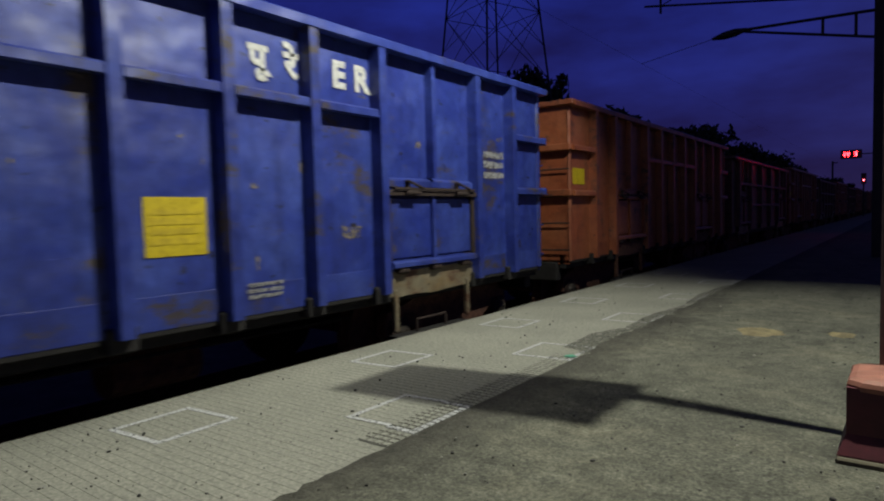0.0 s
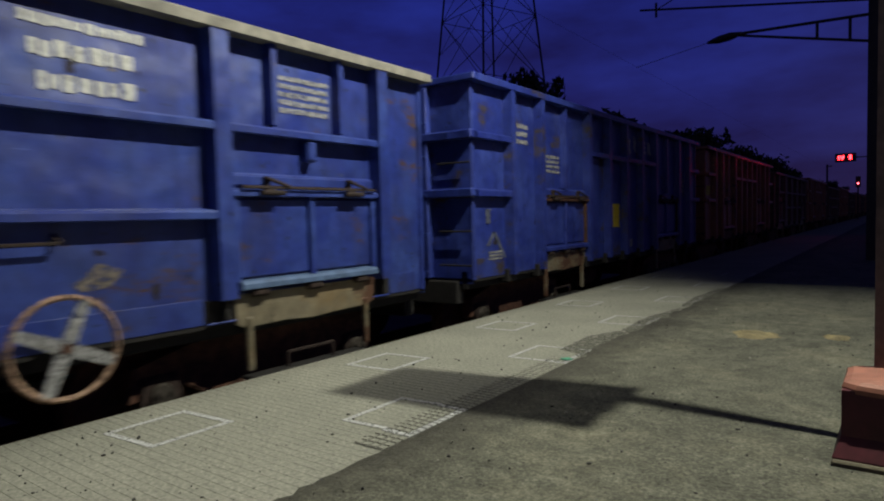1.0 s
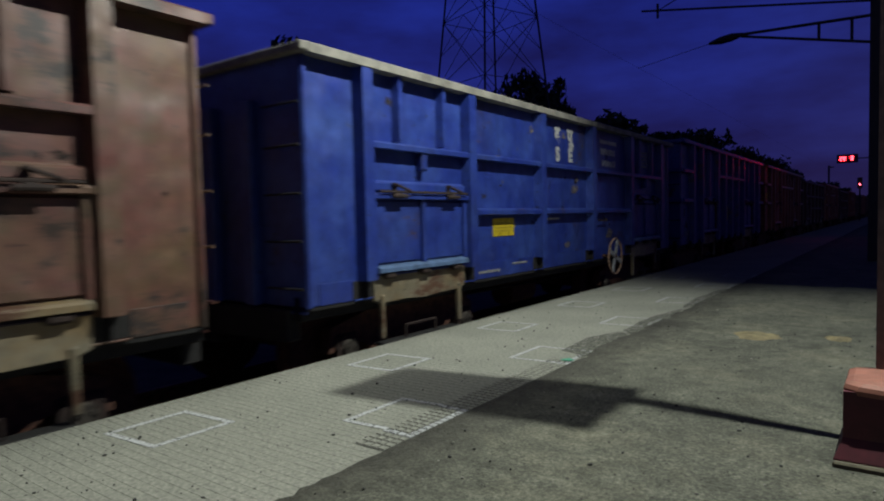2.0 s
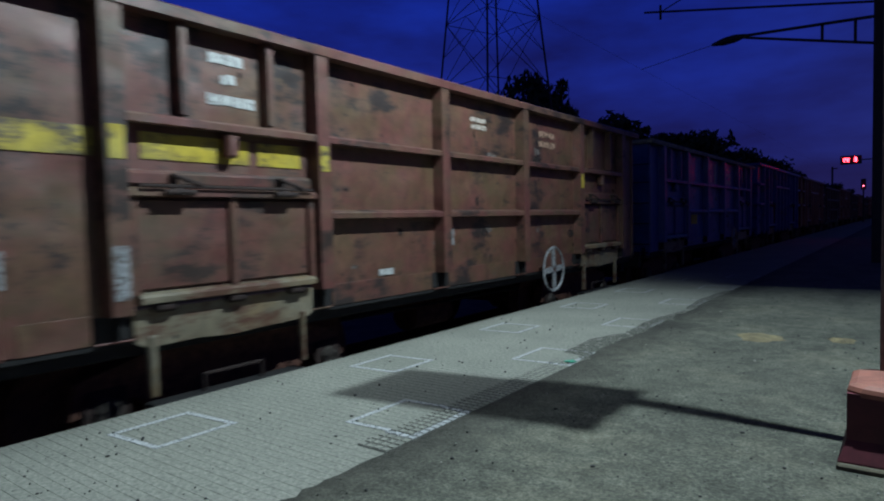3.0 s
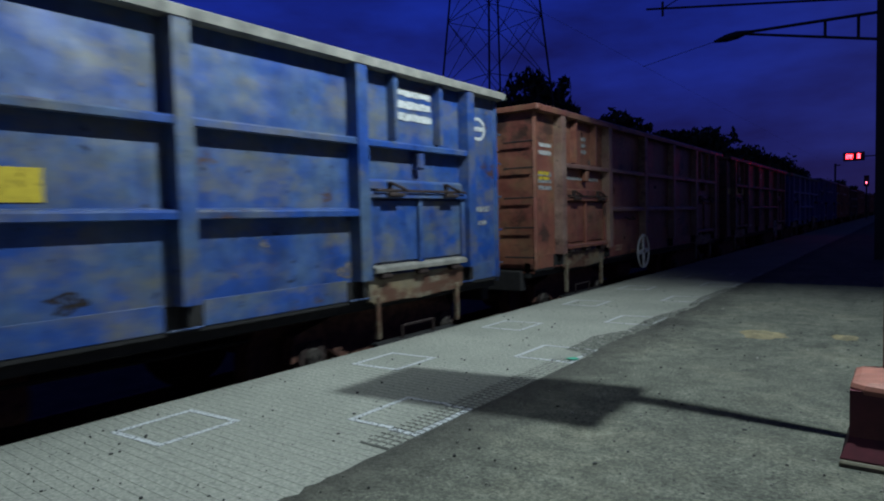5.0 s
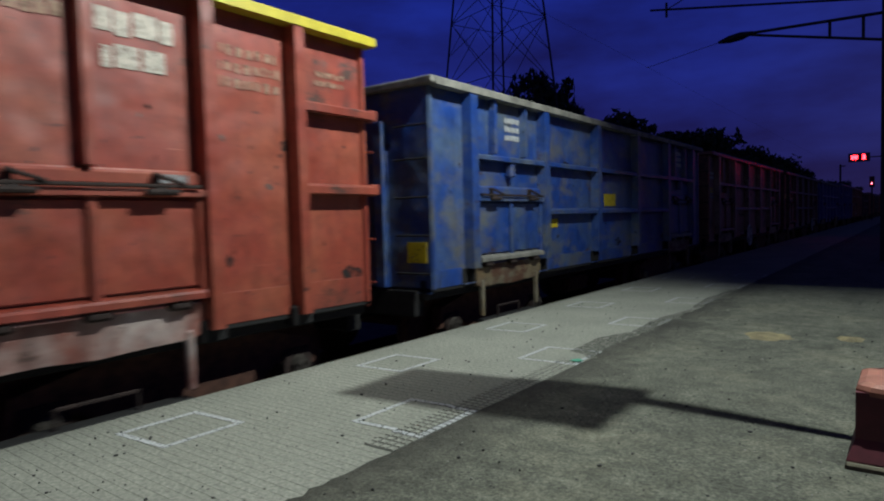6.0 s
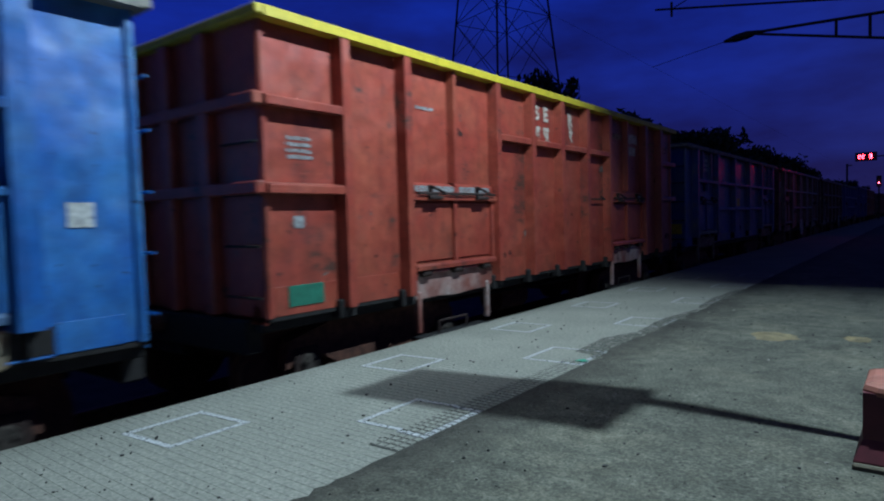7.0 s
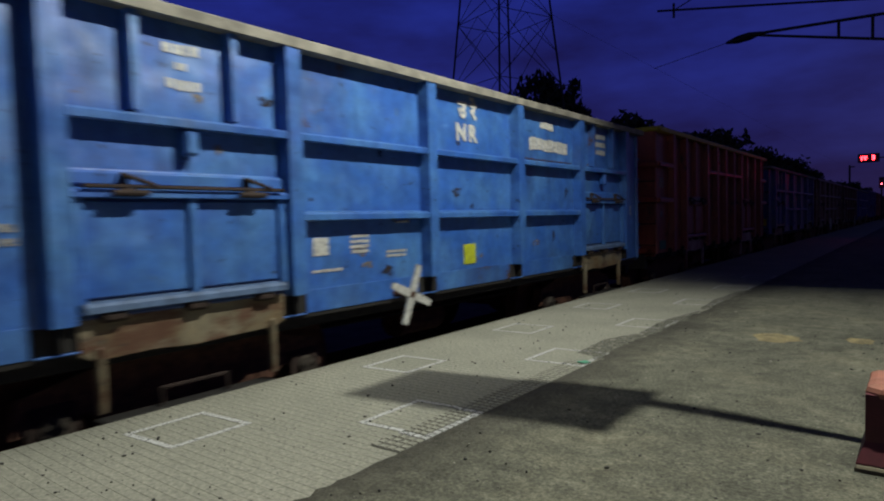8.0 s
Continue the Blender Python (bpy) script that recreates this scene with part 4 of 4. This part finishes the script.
    patch("rust_line", w, 2.56, 4.02, 1.874, 1.883, RUST, "thin line of orange rust")
    bars(w, 1.34, 1.84, 2.04, 2.40, 3, WHITE, 63)
    bars(w, 8.34, 8.64, 2.27, 2.38, 1, WHITE, 64)
    bars(w, 8.44, 8.54, 2.17, 2.25, 1, WHITE, 65)
    bars(w, 8.34, 8.62, 2.03, 2.14, 1, WHITE, 66)
    patch("label_plate", w, 7.21, 7.38, 0.85, 1.0, WHITE, "cream label plate")
    bars(w, 6.72, 6.96, 0.84, 1.02, 4, WHITE, 67)
    bars(w, 6.2, 6.5, 0.78, 0.86, 2, WHITE, 68)
    bars(w, 7.05, 7.4, 0.70, 0.74, 1, WHITE, 69)
    patch("yellow_green_patch", w, 5.02, 5.24, 0.63, 0.85, plain("lime_paint", (0.45, 0.50, 0.03), 0.6), "lime yellow painted patch")
    patch("white_daub", w, 0.30, 0.45, 1.13, 1.28, WHITE)
    bars(w, 9.5, 9.75, 1.02, 1.18, 2, GREY_WHITE, 70)
    grab_handle(w, 6.22, 6.42, 1.12, GREY_WHITE)
    brake_wheel(w, 6.39, 0.435, False, turn=-0.40)
    place(w, -(2 * SHORT + 4 * LONG + 6 * GAP))
    # wagons far ahead
    ahead = GAP + SHORT
    old = build_wagon("short", ORANGE_OLD, "faded orange open-top goods wagon with a yellow notice panel", RUST)
    patch("notice_panel", old, 9.22, 9.64, 1.53, 1.77, YELLOW, "yellow painted notice panel")
    place(old, ahead)
    dull = build_wagon("long", BROWN_DARK, "dirty maroon open-top steel goods wagon", TAN)
    ahead += GAP + LONG
    place(dull, ahead)
    for i in range(9):
        src, ln = ((old, SHORT), (dull, LONG))[i % 2]
        ahead += GAP + ln
        place(copy_thing(src, pose(TRACK, 0, 0)), ahead)


# ------------------------------------------------------------------ things on the platform
def build_mast():
    """Overhead-line mast on a painted plinth, with an unseen flat panel whose shadow falls across the platform."""
    mast = tagged(new("line_mast"), "steel line mast on a maroon and salmon painted plinth", "mast")
    mast.location = (0.10, 3.52, 0)
    bm = bmesh.new()
    rings = [(0.327, -0.395, 0.05, 0.038), (0.327, -0.395, 0.05, 0.045), (0.296, -0.365, 0.03, 0.135), (0.296, -0.365, 0.03, 0.335)]
    rows = [[bm.verts.new(c) for c in ((-r, f, z), (r, f, z), (r, k, z), (-r, k, z))] for r, f, k, z in rings]
    for a, b in zip(rows, rows[1:]):
        for k in range(4):
            bm.faces.new((a[k], a[(k + 1) % 4], b[(k + 1) % 4], b[k]))
    bm.faces.new(rows[-1])
    part("plinth", bm, MAROON, mast, "maroon painted concrete plinth")
    boxed("footing", FOOTING, mast, -0.33, 0.36, -0.42, 0.10, -0.02, 0.038, 0.008, "bare concrete footing")
    bm = bmesh.new()
    rings = [(0.299, 0.318), (0.303, 0.338), (0.296, 0.356), (0.27, 0.368), (0.18, 0.375)]
    rows = []
    for r, z in rings:
        row = []
        for i in range(32):
            a = 2 * math.pi * (i + 0.5) / 32
            c, s = math.cos(a), math.sin(a)
            k = r / max(abs(c), abs(s)) * (0.985 + 0.02 * noise.noise((c * 3, s * 3, z * 9)))
            row.append(bm.verts.new((c * k, s * k * 0.665 - 0.168, z + 0.012 * noise.noise((c * 2, s * 2, 5)))))
        rows.append(row)
    for a, b in zip(rows, rows[1:]):
        for k in range(32):
            bm.faces.new((a[k], a[(k + 1) % 32], b[(k + 1) % 32], b[k]))
    bm.faces.new(rows[-1])
    part("plinth_cap", bm, SALMON, mast, "salmon painted rounded plinth cap")
    bm = bmesh.new()
    prism(bm, [(-0.19, -0.026), (-0.06, -0.026), (-0.06, -0.018), (-0.115, -0.018), (-0.115, 0.018), (-0.06, 0.018), (-0.06, 0.026), (-0.19, 0.026),
               (-0.19, 0.018), (-0.125, 0.018), (-0.125, -0.018), (-0.19, -0.018)], 0.355, 5.1, "z")
    part("column", bm, MAST, mast, "slim dark steel column")
    bm = bmesh.new()
    prism(bm, [(-0.19, -0.234), (-0.19, 0.091), (-0.80, -0.013), (-0.80, -0.303)], 5.08, 5.12, "z")
    box(bm, -0.30, -0.10, -0.03, 0.03, 5.03, 5.08)
    part("panel", bm, DARK, mast, "dark flat panel on top of the column")
    return mast


def build_cantilever():
    m = tagged(new("line_mast"), "dark steel line mast with a trussed cantilever over the track", "mast")
    m.location = (-0.45, 16, 0)
    bm = bmesh.new()
    prism(bm, [(-0.13, -0.11), (0.13, -0.11), (0.13, -0.09), (0.01, -0.09), (0.01, 0.09), (0.13, 0.09), (0.13, 0.11), (-0.13, 0.11),
               (-0.13, 0.09), (-0.01, 0.09), (-0.01, -0.09), (-0.13, -0.09)], 0.0, 8.2, "z")
    part("column", bm, DARK, m)
    for nm, a, b, r in (("top_chord", (-0.1, 0, 5.12), (-2.6, 0, 5.19), 0.034), ("bottom_chord", (-0.1, 0, 4.57), (-2.6, 0, 5.15), 0.03),
                        ("strut", (-0.45, 0, 4.68), (-0.45, 0, 5.13), 0.03), ("strut", (-1.05, 0, 4.80), (-1.05, 0, 5.15), 0.03),
                        ("tube", (-3.2, 0, 5.12), (-5.0, 0, 4.80), 0.007), ("upper_tube", (-0.1, 0, 5.42), (-4.9, 0, 6.20), 0.026),
                        ("dropper", (-4.5, 0, 6.3), (-4.5, 0, 5.95), 0.03), ("stay", (-4.45, 0, 6.15), (-2.6, 0, 6.9), 0.014)):
        bm = bmesh.new()
        rod(bm, a, b, r)
        part(nm, bm, DARK, m)
    bm = bmesh.new()
    rod(bm, (-2.55, 0, 5.19), (-2.80, 0, 5.165), 0.04, 10, 0.095)
    rod(bm, (-2.80, 0, 5.165), (-3.05, 0, 5.135), 0.095, 10, 0.09)
    rod(bm, (-3.05, 0, 5.135), (-3.30, 0, 5.105), 0.09, 10, 0.03)
    part("insulator", bm, DARK, m, "dark ribbed insulator")


def build_far_masts():
    for x, y, top, arm in ((-22.3, 60, 10.4, 1.4), (-9.7, 120, 8.2, 0.7)):
        m = tagged(new("line_mast"), "distant dark line mast with a short arm", "mast")
        m.location = (x, y, -0.86)
        boxed("column", DARK, m, -0.13, 0.13, -0.13, 0.13, 0, top + 0.86)
        boxed("arm", DARK, m, 0.13, arm, -0.05, 0.05, top + 0.5, top + 0.66)


def wire(name, pts, r, label):
    bm = bmesh.new()
    for a, b in zip(pts, pts[1:]):
        rod(bm, a, b, r, 5)
    tagged(part(name, bm, DARK), label, "wire")


def build_wires():
    wire("contact_wire", [(TRACK + 0.05, -20, 4.9), (TRACK + 0.05, 16, 4.82), (TRACK - 0.1, 70, 4.85), (TRACK, 160, 4.9)], 0.0025, "thin dark contact wire above the track")


def build_sign():
    s = tagged(new("platform_display"), "lit red LED coach display hung on a dark post", "display sign")
    s.location = (-1.8, 30, 0)
    boxed("casing", DARK, s, -0.36, 0.36, 0.0, 0.14, 2.96, 3.30, 0.01)
    for c0, strokes in ((-0.25, ((0, 0.02, 0.02, 0.16), (0.06, 0.08, 0.06, 0.16), (0.02, 0.06, 0.0, 0.03))),
                        (-0.13, ((0, 0.02, 0.02, 0.16), (0.06, 0.08, 0.06, 0.16), (0.02, 0.06, 0.0, 0.03))),
                        (0.11, ((0.07, 0.09, 0.0, 0.17), (0.0, 0.07, 0.0, 0.025), (0.0, 0.07, 0.07, 0.095), (0.0, 0.07, 0.145, 0.17)))):
        bm = bmesh.new()
        for x0, x1, z0, z1 in strokes:
            box(bm, c0 + x0, c0 + x1, -0.012, -0.004, 3.05 + z0, 3.05 + z1)
        part("led_bars", bm, LED, s, "glowing red bars")
    boxed("bracket", DARK, s, 0.3, 1.25, 0.05, 0.09, 3.10, 3.14)
    boxed("post", DARK, s, 1.2, 1.27, 0.03, 0.10, 0.0, 3.18, 0.01)
    g = tagged(new("railway_signal"), "distant red railway signal on a dark post", "signal")
    g.location = (-3.2, 70, 0)
    bm = bmesh.new()
    bmesh.ops.create_uvsphere(bm, u_segments=10, v_segments=8, radius=0.055, matrix=Matrix.Translation((0, -0.08, 3.35)))
    part("signal_lens", bm, SIGNAL, g)
    boxed("signal_head", DARK, g, -0.2, 0.2, -0.02, 0.2, 3.0, 4.0, 0.02)
    boxed("post", DARK, g, -0.06, 0.06, 0.02, 0.14, 0.0, 3.0)


def stones(name, seed, count, sizes, material, label, area):
    rnd = random.Random(seed)
    bm = bmesh.new()
    for _ in range(count):
        x, y = rnd.uniform(*area[:2]), area[2] + (area[3] - area[2]) * rnd.random() ** 1.5
        r = sizes[0] + (sizes[1] - sizes[0]) * rnd.random() ** 3
        z = 0.012 + 0.012 * noise.noise((x * 0.8, y * 0.8, 4)) if x > SEAM + 0.05 else 0.0
        g = bmesh.ops.create_icosphere(bm, subdivisions=1, radius=1.0)
        sc = [r * rnd.uniform(0.6, 1.3) for _ in range(3)]
        spin = rnd.uniform(0, 6.28)
        for v in g["verts"]:
            k = v.co * rnd.uniform(0.8, 1.15)
            a, b = k.x * sc[0], k.y * sc[1]
            v.co = (x + a * math.cos(spin) - b * math.sin(spin), y + a * math.sin(spin) + b * math.cos(spin), z + k.z * sc[2] * 0.7 + sc[2] * 0.4)
    tagged(part(name, bm, material), label, "gravel", kind="stuff")


def build_litter():
    stones("dark_grit", 5, 1100, (0.003, 0.011), GRIME_SHADE, "scattered dark grit on the platform", (-3.6, 1.6, 1.0, 9.0))
    stones("pale_grit", 6, 380, (0.003, 0.009), FACE, "scattered pale grit on the gravelled platform", (-1.9, 1.8, 1.4, 9.0))
    rnd = random.Random(4)
    for cx, cy, rx, ry in ((-1.03, 6.10, 0.26, 0.24), (-0.42, 6.25, 0.12, 0.14)):
        bm = bmesh.new()
        top = bm.verts.new((cx, cy, 0.034))
        ring = [bm.verts.new((cx + rx * math.cos(a) * k, cy + ry * math.sin(a) * k, 0.004)) for a, k in ((2 * math.pi * i / 22, rnd.uniform(0.7, 1.15)) for i in range(22))]
        mid = [bm.verts.new((cx + (v.co.x - cx) * 0.55, cy + (v.co.y - cy) * 0.55, 0.026 + rnd.uniform(-0.006, 0.006))) for v in ring]
        for i in range(22):
            j = (i + 1) % 22
            bm.faces.new((ring[i], ring[j], mid[j], mid[i]))
            bm.faces.new((mid[i], mid[j], top))
        tagged(part("sand_patch", bm, SAND), "small low heap of pale sand on the platform", "sand", "sand on the platform")
    for cx, cy, rx, ry in ((-2.08, 5.15, 0.22, 0.55), (-2.04, 6.5, 0.13, 0.8), (-2.02, 8.6, 0.12, 1.1)):
        bm = bmesh.new()
        ring = []
        for i in range(40):
            a = 2 * math.pi * i / 40
            k = 1 + 0.35 * noise.noise((cx + math.cos(a) * 2.2, cy + math.sin(a) * 2.2, 1))
            ring.append(bm.verts.new((cx + rx * k * math.cos(a), cy + ry * k * math.sin(a), 0.0042)))
        bm.faces.new(ring)
        tagged(part("dirt_film", bm, SPILL), "thin film of grey dirt spilled over the concrete edge", "dirt", "dirt on the platform edge")
    bm = bmesh.new()
    vs = [bm.verts.new(c) for c in ((-2.10, 4.36, 0.010), (-2.03, 4.345, 0.012), (-1.995, 4.38, 0.016), (-2.04, 4.40, 0.022), (-2.09, 4.385, 0.013))]
    face = bm.faces.new(vs)
    ext = bmesh.ops.extrude_face_region(bm, geom=[face])
    for v in ext["geom"]:
        if isinstance(v, bmesh.types.BMVert):
            v.co.z += 0.004
    tagged(part("green_scrap", bm, GREENISH), "crumpled green scrap lying on a painted square", "litter")


def build_lamp_post(eye):
    """A post with a flood light. Unseen sheets are added to cut its light: on the track side of the tall one, on the
    far side of the low one.
    """
    p = tagged(new("flood_light_post"), "unseen steel platform post carrying a flood light with added light-cutting sheets", "lamp post")
    p.location = (eye[0] + 0.45, eye[1], 0)
    z = eye[2]
    bm = bmesh.new()
    rod(bm, (0, 0, 0), (0, 0, z + 0.5), 0.07, 10, 0.05)
    part("pole", bm, MAST, p)
    boxed("arm", MAST, p, -0.35, 0.02, -0.03, 0.03, z + 0.26, z + 0.32)
    boxed("lamp_housing", DARK, p, -0.72, -0.18, -0.3, 0.3, z + 0.14, z + 0.24, 0.02)
    boxed("lamp_glass", LAMP_FACE, p, -0.62, -0.28, -0.16, 0.16, z + 0.12, z + 0.139, 0.0, "glowing white lamp glass")
    # added sheets that keep lamp light off the wagons and the far platform
    if eye == LAMP_A:
        boxed("light_cut_sheet", DARK, p, -0.96, -0.95, -1.5, 1.5, z - 0.92, z + 0.2, 0.003, "unseen dark metal sheet added to cut lamp light")
        boxed("cut_sheet_bracket", DARK, p, -0.95, -0.70, -0.02, 0.02, z + 0.16, z + 0.20)
        boxed("end_cut_sheet", DARK, p, -0.94, 0.9, 0.20, 0.21, z - 0.262, z + 0.139, 0.003, "unseen dark metal sheet added to cut lamp light")
    else:
        boxed("light_cut_sheet", DARK, p, -0.90, 0.0, 0.20, 0.21, z - 0.195, z + 0.139, 0.003, "unseen dark metal sheet added to cut lamp light")


# ------------------------------------------------------------------ distance
def build_pylon():
    p = tagged(new("power_pylon"), "tall dark lattice steel power pylon beyond the track", "pylon")
    p.location = (-21.5, 35, -0.86)
    H, R0, R1 = 34.0, 4.71, 0.75
    turn = radians(26)

    def corner(k, z):
        r = R0 + (R1 - R0) * z / H
        a = turn + k * math.pi / 2
        return (r * math.cos(a), r * math.sin(a), z)
    for k in range(4):
        bm = bmesh.new()
        rod(bm, corner(k, 0), corner(k, H), 0.062, 4)
        part("leg", bm, DARK, p)
    levels = [0, 5.6, 10.4, 14.6, 18.2, 21.4, 24.2, 26.7, 29.0, 31.0, 32.6, H]
    for k in range(4):
        bm = bmesh.new()
        for z0, z1 in zip(levels, levels[1:]):
            rod(bm, corner(k, z0), corner(k + 1, z1), 0.026, 4)
            rod(bm, corner(k + 1, z0), corner(k, z1), 0.026, 4)
            rod(bm, corner(k, z1), corner(k + 1, z1), 0.024, 4)
            mid = [(a + b) / 2 for a, b in zip(corner(k, z1), corner(k + 1, z1))]
            rod(bm, mid, [(a + b) / 2 for a, b in zip(corner(k, z0), corner(k, z1))], 0.02, 4)
            rod(bm, mid, [(a + b) / 2 for a, b in zip(corner(k + 1, z0), corner(k + 1, z1))], 0.02, 4)
        part("lattice_face", bm, DARK, p)
    for z, w in ((25, 7), (28.5, 6), (32, 5)):
        bm = bmesh.new()
        for s in (1, -1):
            rod(bm, (0, 0, z), (s * w, 0, z + 0.4), 0.08, 4)
            rod(bm, (0, 0, z + 2), (s * w, 0, z + 0.4), 0.06, 4)
        part("cross_arm", bm, DARK, p)


def tree_mesh(seed, height, spread):
    rnd = random.Random(seed)
    trunk = bmesh.new()
    rod(trunk, (0, 0, 0), (0, 0, height * 0.5), 0.022 * height, 8, 0.013 * height)
    tips = []
    for i in range(9):
        a = rnd.uniform(0, 6.28)
        z = height * rnd.uniform(0.3, 0.5)
        tip = (math.cos(a) * spread * rnd.uniform(0.35, 0.9), math.sin(a) * spread * rnd.uniform(0.35, 0.9), height * rnd.uniform(0.6, 0.95))
        rod(trunk, (0, 0, z), tip, 0.010 * height, 5, 0.003 * height)
        tips.append(tip)
    tips.append((0, 0, height * 0.95))
    crown = bmesh.new()
    for tip in tips:
        for _ in range(11):
            c = [t + rnd.gauss(0, 0.17 * spread) for t in tip]
            c[2] = min(c[2], height * 1.02)
            r = rnd.uniform(0.10, 0.24) * spread
            for _ in range(30):
                d = Vector((rnd.gauss(0, 1), rnd.gauss(0, 1), rnd.gauss(0, 1))).normalized()
                o = Vector(c) + d * r * rnd.uniform(0.5, 1.25)
                u = Vector((rnd.gauss(0, 1), rnd.gauss(0, 1), rnd.gauss(0, 1))).normalized() * 0.085 * spread
                v = u.cross(d).normalized() * 0.045 * spread
                crown.faces.new([crown.verts.new(o + k) for k in (u, v, -u, -v)])
    return mesh_of("trunk", trunk, BARK), mesh_of("crown", crown, LEAF)


def build_trees():
    kinds = [tree_mesh(s, 1.0, 0.42) for s in (1, 2, 3, 4)]
    spots = [(-25.0, 46, 13.2), (-22.7, 46, 10.6), (-26.9, 46, 11.0), (-31.2, 26.2, 12.3)]
    rnd = random.Random(8)
    y = 47.0
    while y < 260:
        spots.append((-17.0 + rnd.uniform(-1.5, 1.5), y, (8.3 if y < 90 else 7.6) + rnd.uniform(-0.9, 0.9)))
        y += rnd.uniform(1.6, 3.2) * (1 + y / 150)
    for i in range(26):
        spots.append((-20 + i * 4.2 + rnd.uniform(-2, 2), 230 + rnd.uniform(-15, 15), 5 + rnd.uniform(-1, 1.2)))
    for i, (x, yy, h) in enumerate(spots):
        t = tagged(new("tree"), "dark leafy tree in silhouette beyond the railway", "tree", "trees beyond the track")
        t.matrix_basis = pose(x, yy, -0.86, 0, 0, rnd.uniform(0, 360)) @ Matrix.Diagonal((h * 0.60, h * 0.60, h, 1) if i < 4 else (h, h, h, 1))
        tr, cr = kinds[i % 4]
        shared("trunk", tr, t)
        shared("crown", cr, t)


build_ground()
build_track()
build_train()
build_mast()
build_cantilever()
build_far_masts()
build_wires()
build_sign()
build_lamp_post(LAMP_A)
build_lamp_post(LAMP_B)
build_pylon()
build_trees()
build_squares()
build_litter()
build_edge_slab()

# distance of the leading wagon's front along the track
TRAVEL = ((0.0, 7.66), (0.5, 11.52), (1.0, 15.87), (1.5, 19.99), (2.0, 24.28), (2.5, 28.60), (3.0, 32.94), (3.5, 37.31), (4.0, 41.53), (4.5, 45.82),
          (5.0, 50.12), (5.5, 54.43), (6.0, 58.75), (6.5, 63.14), (7.0, 67.33), (7.5, 71.47), (8.0, 76.11))


def travel(t):
    i = min(int(t / 0.5), len(TRAVEL) - 2)
    (t0, s0), (t1, s1) = TRAVEL[i], TRAVEL[i + 1]
    return s0 + (s1 - s0) * (t - t0) / (t1 - t0)


def motions():
    for wagon, offset in TRAIN:
        walk(wagon, [(t, pose(TRACK, s + offset, 0)) for t, s in TRAVEL])
    for wagon, offset in TRAIN[:7]:
        for ob in wagon.children:
            if ob.name.startswith("wheelset"):
                at = ob.matrix_basis.translation.copy()
                walk(ob, [(k / 15, pose(at.x, at.y, at.z) @ pose(0, 0, 0, -math.degrees((travel(k / 15) - TRAVEL[0][1]) / 0.5))) for k in range(121)])


motions()
